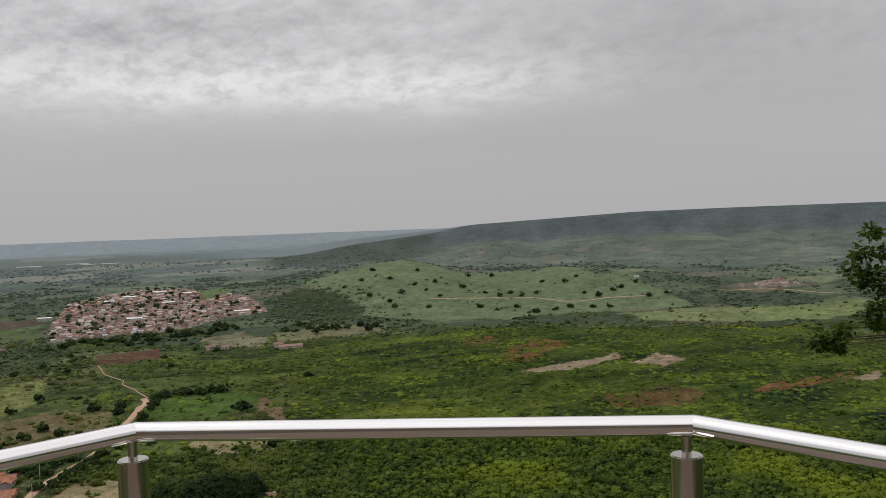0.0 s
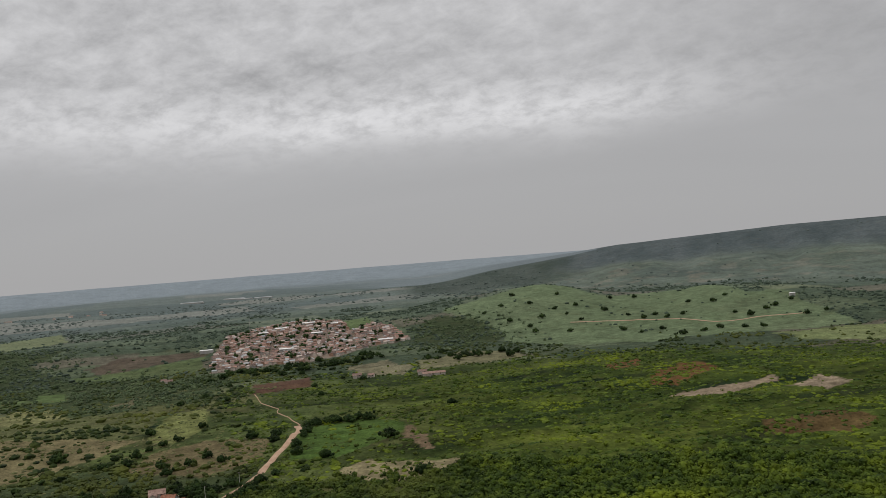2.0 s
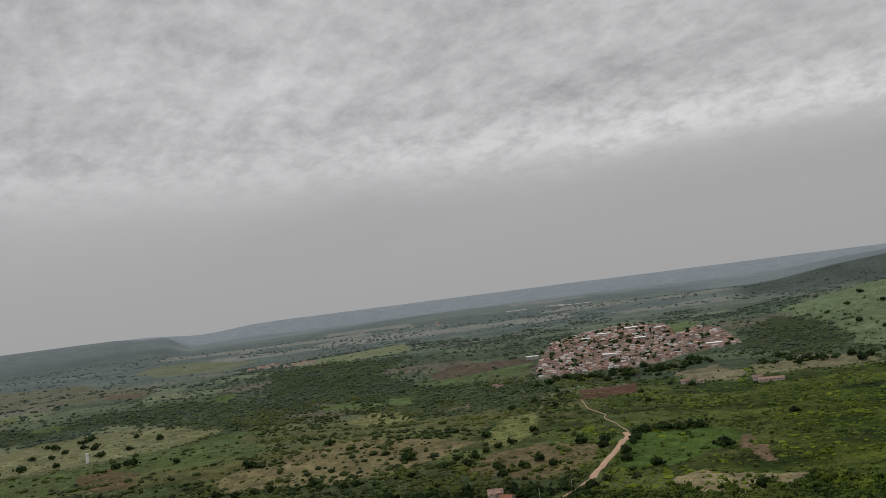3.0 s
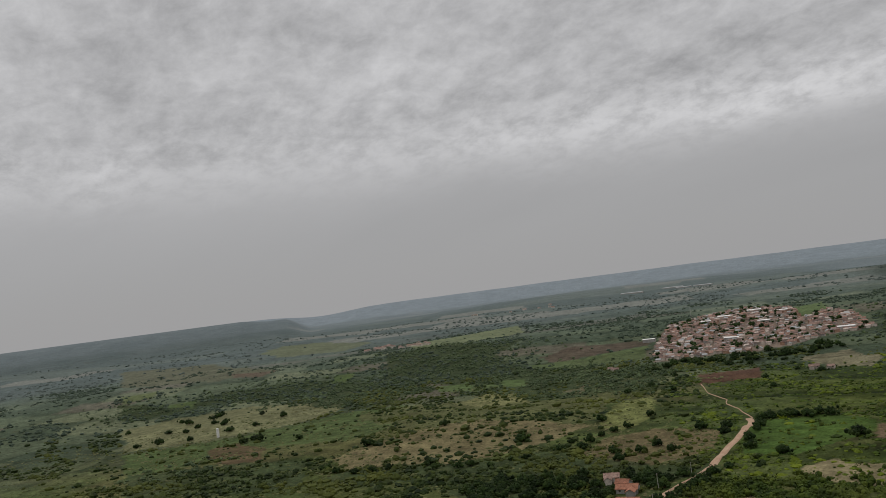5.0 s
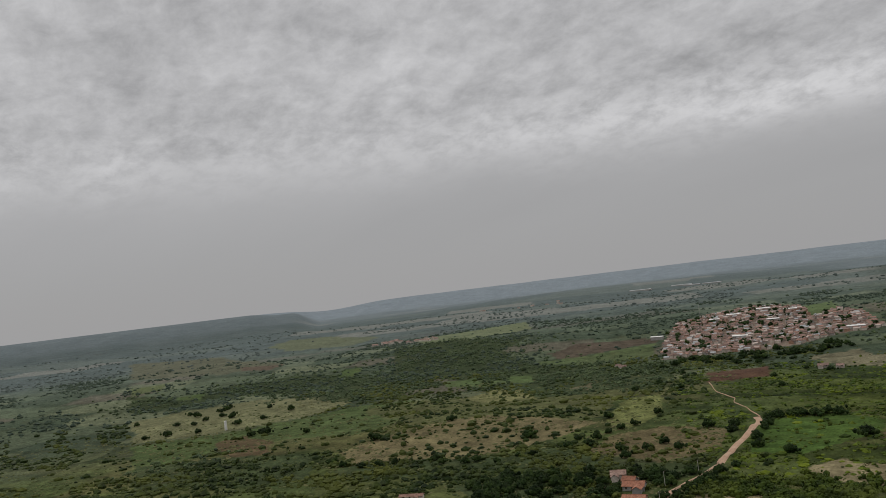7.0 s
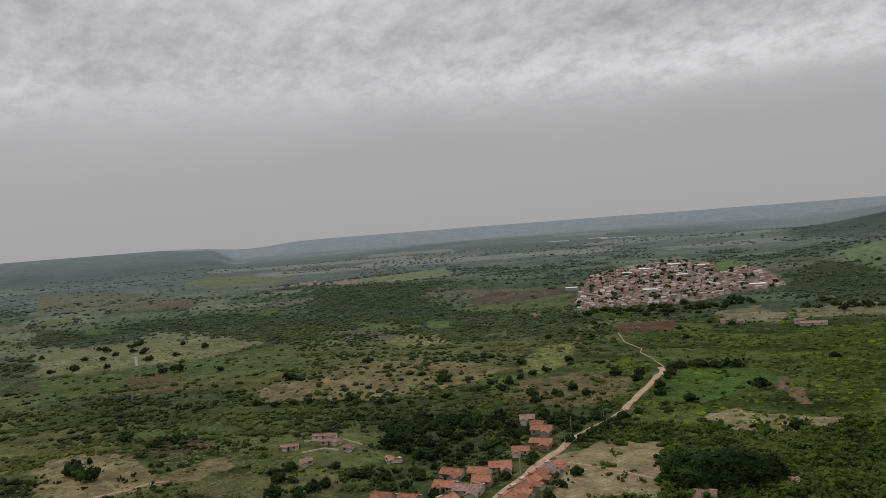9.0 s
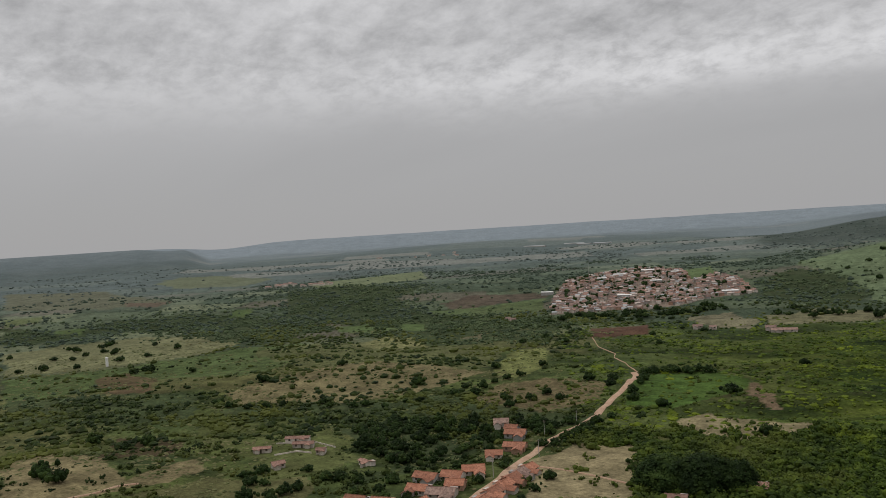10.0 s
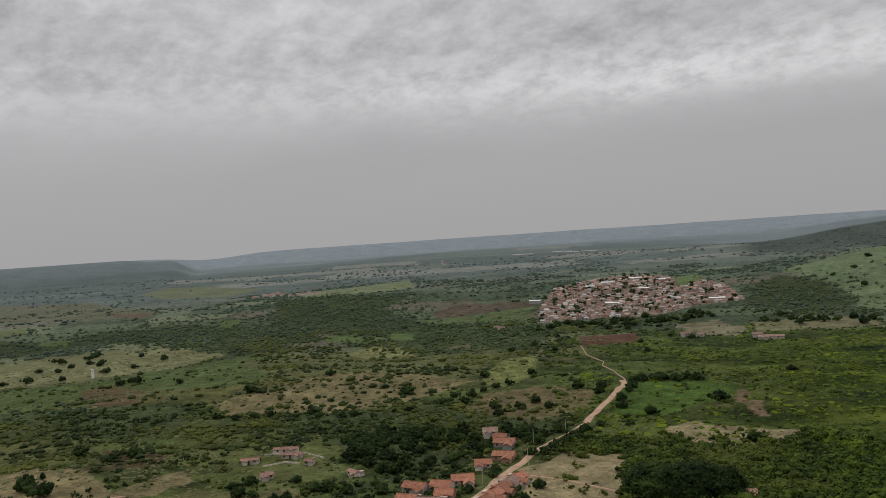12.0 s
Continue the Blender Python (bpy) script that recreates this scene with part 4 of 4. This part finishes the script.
def gable_walls(bm, w, d, eave, rise):
    low = [(-w / 2, -d / 2), (w / 2, -d / 2), (w / 2, d / 2), (-w / 2, d / 2)]
    a = [bm.verts.new((x, y, -1.2)) for x, y in low]
    b = [bm.verts.new((x, y, eave)) for x, y in low]
    r0, r1 = bm.verts.new((-w / 2, 0, eave + rise - 0.03)), bm.verts.new((w / 2, 0, eave + rise - 0.03))
    bm.faces.new((a[0], a[1], b[1], b[0]))
    bm.faces.new((a[2], a[3], b[3], b[2]))
    bm.faces.new((a[1], a[2], b[2], r1, b[1]))
    bm.faces.new((a[3], a[0], b[0], r0, b[3]))
    bm.faces.new(a[::-1])
    bm.faces.new((b[0], b[1], r1, r0))
    bm.faces.new((b[2], b[3], r0, r1))
    bmesh.ops.recalc_face_normals(bm, faces=bm.faces)
    return bm


def build_house(m, w, d, eave, rise, walls, roof, label, group, detail):
    house = thing("house", m, label, "house", group)
    part("wall", gable_walls(bmesh.new(), w, d, eave, rise), walls, house)
    top = part("roof", gable_roof(bmesh.new(), w, d, eave, rise), roof, house)
    if detail:
        bm = bmesh.new()
        tube(bm, (-w / 2 - 0.42, 0, eave + rise + 0.17), (w / 2 + 0.42, 0, eave + rise + 0.17), 0.13, 0.13, 8)
        part("ridge", bm, roof, top)
        g = random.Random(int(w * 1000))
        if g.random() < 0.65:
            # a wing at right angles, with its own lower roof
            side, ww, wd = g.choice((-1, 1)), d * 0.75, d * 0.62
            turned = Matrix.Translation((side * w * 0.24, -d / 2 - ww / 2 + 0.6, -0.25)) @ Matrix.Rotation(radians(90), 4, "Z")
            bm = gable_walls(bmesh.new(), ww, wd, eave, rise * 0.7)
            bm.transform(turned)
            wing = part("wing", bm, walls, house)
            bm = gable_roof(bmesh.new(), ww, wd, eave, rise * 0.7)
            bm.transform(turned)
            part("wing_roof", bm, roof, wing)
        annex = part("annex", box(bmesh.new(), w * 0.12, d / 2 + 0.02, -1.2, w * 0.45, d / 2 + 2.6, 2.2, 0.03), walls, house)
        bm = box(bmesh.new(), w * 0.12 - 0.25, d / 2 - 0.05, 2.25, w * 0.45 + 0.25, d / 2 + 2.95, 2.38)
        bmesh.ops.rotate(bm, verts=bm.verts, cent=(0, d / 2, 2.3), matrix=Matrix.Rotation(radians(-8), 3, "X"))
        part("annex_roof", bm, roof, annex)
        for s in (-1, 1):
            doors = [(-0.05 * w, 1.0, 0.0, 2.1)] if s < 0 else []
            for x, ww, z0, z1 in doors + [(-0.32 * w, 1.1, 1.0, 2.1), (0.28 * w, 1.1, 1.0, 2.1)]:
                y = s * d / 2
                bm = box(bmesh.new(), x - ww / 2, y - 0.05, z0, x + ww / 2, y + 0.05, z1)
                part("door" if z0 == 0 else "window", bm, DOORWOOD, house)
    return house


for x, y in [(-216, 361), (-219, 392), (-188, 356), (-207, 338), (-210, 320), (-186, 315), (-189, 323), (-206, 306), (-185, 291), (-220, 276), (-158, 306), (-157, 290), (-155, 274), (-157, 258), (-199, 258), (-224, 292), (-210, 256), (-226, 256)]:
    plant(x, y, rng.uniform(5, 8), None, "leafy dark tree between the hamlet houses", "hamlet trees")
HAMLET_LABEL = "low plastered house with a red clay tile roof"
for k, (x, y, w, d, turn) in enumerate(HAMLET):
    g = random.Random(k)
    wall = (PLASTER, GREYWALL, BRICKWALL, PLASTER)[k % 4]
    build_house(on_ground(x, y, turn + g.uniform(-3, 3)), w, d, g.uniform(2.1, 2.6), g.uniform(1.4, 1.9), wall, TILES if k % 5 else OLDTILES, HAMLET_LABEL, "hamlet houses", True)
for x, y, w, d, turn in FARMS:
    build_house(on_ground(x, y, turn), w, d, 2.3, d * 0.2, PLASTER, REDTILES if y < 400 else OLDTILES, "small plastered farmhouse with a dull red tile roof", "farmhouses", True)


def build_shed(x, y, turn, w, d, high, label, roof=None):
    shed = thing("shed", on_ground(x, y, turn), label, "shed", "white sheds")
    part("wall", box(bmesh.new(), -w / 2, -d / 2, -1.2, w / 2, d / 2, high), GREYWALL, shed)
    part("roof", gable_roof(bmesh.new(), w, d, high, d * 0.10, 0.3, 0.1), roof or WHITE, shed)
    return shed


for x, y, turn, w, d in [(-511, 1013, 12, 17, 7), (-459, 1156, 15, 18, 9), (-392, 1001, 15, 18, 8), (-271, 1056, 18, 20, 9), (-434, 1211, 20, 20, 9), (-475, 1126, 15, 14, 8), (-390, 1195, 12, 18, 8), (282, 1169, 0, 7, 6), (-390, 1120, 15, 16, 8)]:
    build_shed(x, y, turn, w, d, 4.0, "long shed with a white sheet roof")
for x, y, w in [(-1281, 2463, 75), (-1184, 2577, 70), (-1074, 2567, 60), (-1130, 2540, 50)]:
    build_shed(x, y, 10, w, 14, 3.0, "far long greenhouse-like shed with a pale roof", PALESHEET)


def build_village():
    g = random.Random(5)
    kinds = []
    looks = [(PLASTER, OLDTILES, "small town house with a weathered clay tile roof"), (PLASTER, REDTILES, "small pale plastered town house with a red tile roof"), (BRICKWALL, OLDTILES, "narrow brick town house with a brownish tile roof"),
             (PLASTER, PALETILES, "small town house with a sun-bleached pale roof"), (GREYWALL, DARKTILES, "grey rendered town house with a sooty dark roof"), (PLASTER, DARKTILES, "pale town house under a dark old tile roof"), (PLASTER, PALESHEET, "small town house with a pale grey sheet roof")]
    for k in range(14):
        kinds.append((g.uniform(4.2, 6.4), g.uniform(3.8, 5.0), g.uniform(2.3, 3.4), g.uniform(0.8, 1.2), *looks[k % 7]))
    spots, yards = [], []
    turn = math.radians(18)
    for row in range(-60, 60):
        for col in range(-60, 60):
            u, v = col * 6.2 + (3.0 if col % 6 == 0 else 0) + g.uniform(-2.2, 2.2), row * 7.4 + (2.6 if row % 2 else 0) + g.uniform(-2.2, 2.2)
            x, y = -390 + u * math.cos(turn) - v * math.sin(turn), 1050 + u * math.sin(turn) + v * math.cos(turn)
            skip = g.random()
            if not inside(np.array(x), np.array(y), VILLAGE) or skip < 0.08 or math.hypot(x + 328, y - 932) < 20:
                continue
            if skip < 0.25:
                yards.append((x, y))
                continue
            spots.append((math.hypot(x, y), x, y, g.randrange(14), 18 + (90 if g.random() < 0.3 else 0) + g.uniform(-14, 14)))
    firsts = {}
    spots.sort()
    for dist, x, y, k, angle in spots[:250]:
        m = on_ground(x, y, angle)
        if k in firsts:
            copy_thing(firsts[k], m)
        else:
            w, d, e, r, wall, roof, label = kinds[k]
            firsts[k] = build_house(m, w, d, e, r, wall, roof, label, "village houses", False)
    # the rows behind them, joined
    block = bmesh.new()
    slots = [PLASTER, BRICKWALL, GREYWALL, PALESHEET, REDTILES, OLDTILES, PALETILES, DARKTILES]
    me = bpy.data.meshes.new("house_rows")
    for dist, x, y, k, angle in spots[250:]:
        w, d, e, r, wall, roof, label = kinds[k]
        m = on_ground(x, y, angle)
        for make, mat in ((gable_walls, wall), (gable_roof, roof)):
            piece = make(bmesh.new(), w, d, e, r)
            piece.transform(m)
            for fc in piece.faces:
                fc.material_index = slots.index(mat)
            tmp = bpy.data.meshes.new("piece")
            piece.to_mesh(tmp)
            piece.free()
            block.from_mesh(tmp)
            bpy.data.meshes.remove(tmp)
    block.to_mesh(me)
    block.free()
    for mat in slots:
        me.materials.append(mat)
    tagged(new("house_rows", me), "back rows of small tiled town houses", "houses", kind="stuff")
    bushy = [ico_template(4, 0.22, 0.24, 400 + k, 0.85, 14, 0.10) for k in range(6)]
    xs, ys = np.array([q[0] for q in yards]), np.array([q[1] for q in yards])
    strewn("yard_trees", bushy, xs, ys, rng.uniform(5, 9, len(xs)), CROWN, "dark trees between the village houses", "trees", sink=-0.12)


build_village()


def far_hamlet(x, y, count, spread, seed):
    g = random.Random(seed)
    first = None
    for k in range(count):
        m = on_ground(x + g.gauss(0, spread * 1.4), y + g.gauss(0, spread), g.uniform(0, 180))
        if first is None:
            first = build_house(m, 11, 7.5, 3, 1.5, PLASTER, OLDTILES, "far pale farm hamlet house with a tile roof", "far houses", False)
        else:
            copy_thing(first, m)


far_hamlet(450, 1095, 14, 14, 1)
far_hamlet(-1075, 1080, 20, 28, 2)
far_hamlet(-1500, 2050, 8, 60, 3)


def build_tank(x, y):
    tank = thing("water_tower", on_ground(x, y, 20), "slim white water tower standing on pasture", "water tower")
    bm = bmesh.new()
    tube(bm, (0, 0, -0.5), (0, 0, 8.0), 1.25, 1.25, 20)
    part("shaft", bm, WHITE, tank)
    bm = bmesh.new()
    tube(bm, (0, 0, 8.0), (0, 0, 8.35), 1.45, 1.45, 20)
    tube(bm, (0, 0, 8.35), (0, 0, 8.7), 1.2, 0.3, 20)
    part("lid", bm, WHITE, tank)


build_tank(-672, 431)


def build_pole(x, y):
    pole = thing("utility_pole", on_ground(x, y, 10), "slim pale concrete utility pole beside the road", "utility pole", "utility poles")
    bm = bmesh.new()
    tube(bm, (0, 0, -0.5), (0, 0, 8.5), 0.17, 0.11, 10)
    part("shaft", bm, CONCRETE, pole)
    part("crossarm", box(bmesh.new(), -0.9, -0.06, 8.0, 0.9, 0.06, 8.14, 0.01), DOORWOOD, pole)


for x, y in [(-194, 372), (-181, 340), (-186, 395), (-183, 300)]:
    build_pole(x, y)


def build_field_wall(line, label):
    wall = thing("field_wall", on_ground(*line[0], 0), label, "wall", "field walls")
    bm = bmesh.new()
    z0 = float(height(*line[0]))
    for (ax, ay), (bx, by) in zip(line, line[1:]):
        n = max(1, int(math.hypot(bx - ax, by - ay) / 4))
        for k in range(n):
            x0, y0 = ax + (bx - ax) * k / n, ay + (by - ay) * k / n
            x1, y1 = ax + (bx - ax) * (k + 1) / n, ay + (by - ay) * (k + 1) / n
            z = float(height((x0 + x1) / 2, (y0 + y1) / 2)) - z0
            m = Matrix.Translation(((x0 + x1) / 2 - line[0][0], (y0 + y1) / 2 - line[0][1], z + 0.3)) @ Matrix.Rotation(math.atan2(y1 - y0, x1 - x0), 4, "Z") @ Matrix.Diagonal((math.hypot(x1 - x0, y1 - y0) * 1.02, 0.25, 0.9, 1))
            bmesh.ops.create_cube(bm, size=1, matrix=m)
    part("wall_run", bm, PLASTER, wall)


build_field_wall([(-303, 284), (-297, 294), (-288, 295)], "low pale plastered wall round a farmyard")
build_field_wall([(-318, 300), (-300, 312), (-284, 309)], "low pale plastered wall behind farmhouses")


def build_mast(x, y):
    mast = thing("radio_mast", on_ground(x, y, 0), "thin grey lattice radio mast behind the village", "mast")
    for k in range(3):
        a = k * 2.094
        bm = bmesh.new()
        tube(bm, (1.1 * math.cos(a), 1.1 * math.sin(a), -0.5), (0.2 * math.cos(a), 0.2 * math.sin(a), 30), 0.09, 0.06, 6)
        part("leg", bm, GREYWALL, mast)
    for j in range(12):
        z, w = j * 2.4 + 1.5, 1.1 - 0.9 * (j * 2.4 + 1.5) / 30
        for k in range(3):
            a, b = k * 2.094, (k + 1) * 2.094
            bm = bmesh.new()
            tube(bm, (w * math.cos(a), w * math.sin(a), z), (w * 0.94 * math.cos(b), w * 0.94 * math.sin(b), z + 1.2), 0.04, 0.04, 4)
            part("brace", bm, GREYWALL, mast)


build_field_wall([(-90, 317), (-79, 320)], "low white wall in front of a farmhouse")
build_mast(-487, 1105)


# ---- dirt road ----


def build_road(line, width, label):
    pts = [Vector((*p, 0)) for p in line]
    fine = []
    for k in range(len(pts) - 1):
        p0, p1, p2, p3 = pts[max(k - 1, 0)], pts[k], pts[k + 1], pts[min(k + 2, len(pts) - 1)]
        n = max(2, int((p2 - p1).length / 3))
        for s in range(n):
            t = s / n
            fine.append(0.5 * (2 * p1 + (p2 - p0) * t + (2 * p0 - 5 * p1 + 4 * p2 - p3) * t * t + (3 * p1 - p0 - 3 * p2 + p3) * t ** 3))
    fine.append(pts[-1])
    vs, fs, across = [], [], 7
    for k, p in enumerate(fine):
        d = (fine[min(k + 1, len(fine) - 1)] - fine[max(k - 1, 0)]).normalized()
        wide = width * (0.85 + 0.3 * noise.noise(p * 0.06))
        for j in range(across):
            s = (j / (across - 1) - 0.5) * wide
            x, y = p.x - d.y * s, p.y + d.x * s
            vs.append((x, y, float(height(x, y)) + (0.45 if 0 < j < across - 1 else -0.3)))
    for k in range(len(fine) - 1):
        for j in range(across - 1):
            fs.append((k * across + j, k * across + j + 1, (k + 1) * across + j + 1, (k + 1) * across + j))
    me = mesh_from("road", np.array(vs), np.array(fs)[:, ::-1], DIRT, True)
    tagged(new("dirt_road", me), label, "road", kind="structure")


build_road(ROAD[:8], 6.0, "winding pale reddish dirt road through the valley")
build_road(ROAD[7:10], 2.4, "dirt road under trees below the hamlet")
build_road(ROAD[9:], 5.6, "pale reddish dirt road between two fields")
build_road([(-22, 1101), (48, 1094), (123, 1076), (163, 1036), (218, 1055), (271, 1055)], 3.0, "thin pale track across the pasture hill")
build_road([(367, 1063), (424, 1063), (470, 1032), (495, 993)], 3.5, "pale track beside the far farm hamlet")
build_road([(-175, 323), (-156, 321), (-139, 317), (-127, 315)], 1.3, "trodden pale path across the stubble field")
build_road([(-327, 181), (-321, 195), (-321, 206), (-317, 215)], 1.6, "trodden pale path over the dry knoll")
build_road(LANE, 0.8, "narrow dirt track between hedges and fields")


# ---- the tree beside the terrace ----


# where the leaf clusters that reach past the railing sit
REACH = [(3.51, 6.51, 1.42), (3.42, 6.55, 1.24), (3.55, 6.48, 1.25), (3.38, 6.56, 1.09), (3.50, 6.50, 1.09), (3.56, 6.46, 0.98), (3.44, 6.52, 1.00), (3.52, 6.46, 0.82), (3.48, 6.47, 0.70), (3.53, 6.43, 0.66), (3.28, 6.56, 0.62), (3.18, 6.60, 0.53), (3.10, 6.63, 0.50), (3.23, 6.56, 0.48), (3.70, 6.39, 1.14), (3.71, 6.35, 0.82)]


def build_near_tree():
    g = random.Random(77)
    bx, by = 5.3, 6.3
    base = float(height(bx, by))
    tree = thing("leafy_tree", pose(bx, by, base), "broad-leaved tree with loose sunlit leaf sprays beside the terrace", "tree")
    top = -base
    trunk, leaves_v, leaves_f = bmesh.new(), [], []
    tube(trunk, (0, 0, -0.4), (0.2, 0.1, top * 0.6), 0.16, 0.11, 10)
    tube(trunk, (0.2, 0.1, top * 0.6), (0.1, 0.3, top + 1.2), 0.11, 0.05, 8)
    tips = []
    # limbs: the two that reach past the railing, then the rest of the crown
    for tx, ty, tz in REACH:
        tips.append((Vector((0.15, 0.2, top + 0.4)), Vector((tx - bx, ty - by, tz + top))))
    for k in range(14):
        t = g.uniform(-1.9, 1.2)
        tips.append((Vector((0.15, 0.2, top * g.uniform(0.6, 0.95))), Vector((0.9 + 1.6 * math.cos(t), 0.1 + 1.6 * math.sin(t), top + g.uniform(-1.5, 1.9)))))
    n = 0
    for a, b in tips:
        reach = n < 4 * 90 * len(REACH)
        mid = (a + b) / 2 + Vector((0, 0, 0.12))
        tube(trunk, a, mid, 0.022, 0.013, 6)
        tube(trunk, mid, b, 0.013, 0.004, 6)
        for s in range(90):
            way = Vector((g.gauss(0, 1), g.gauss(0, 1), g.gauss(0, 0.8)))
            p = b + way * (0.034 if reach else 0.22)
            d = (way.normalized() * 0.6 + Vector((g.gauss(0, 0.6), g.gauss(0, 0.6), g.gauss(-0.35, 0.4)))).normalized()
            e = d.cross(Vector((g.gauss(0, 0.6), g.gauss(0, 0.6), 1.0))).normalized()
            ln = g.uniform(0.035, 0.062)
            row = [p, p + d * ln * 0.5 + e * ln * 0.34, p + d * ln * 1.1, p + d * ln * 0.5 - e * ln * 0.34]
            leaves_v += [v[:] for v in row]
            leaves_f += [(n, n + 1, n + 2), (n, n + 2, n + 3)]
            n += 4
    part("trunk", trunk, BARK, tree)
    crown = new("crown", mesh_from("crown", np.array(leaves_v), np.array(leaves_f), LEAF))
    crown.parent = tree


build_near_tree()
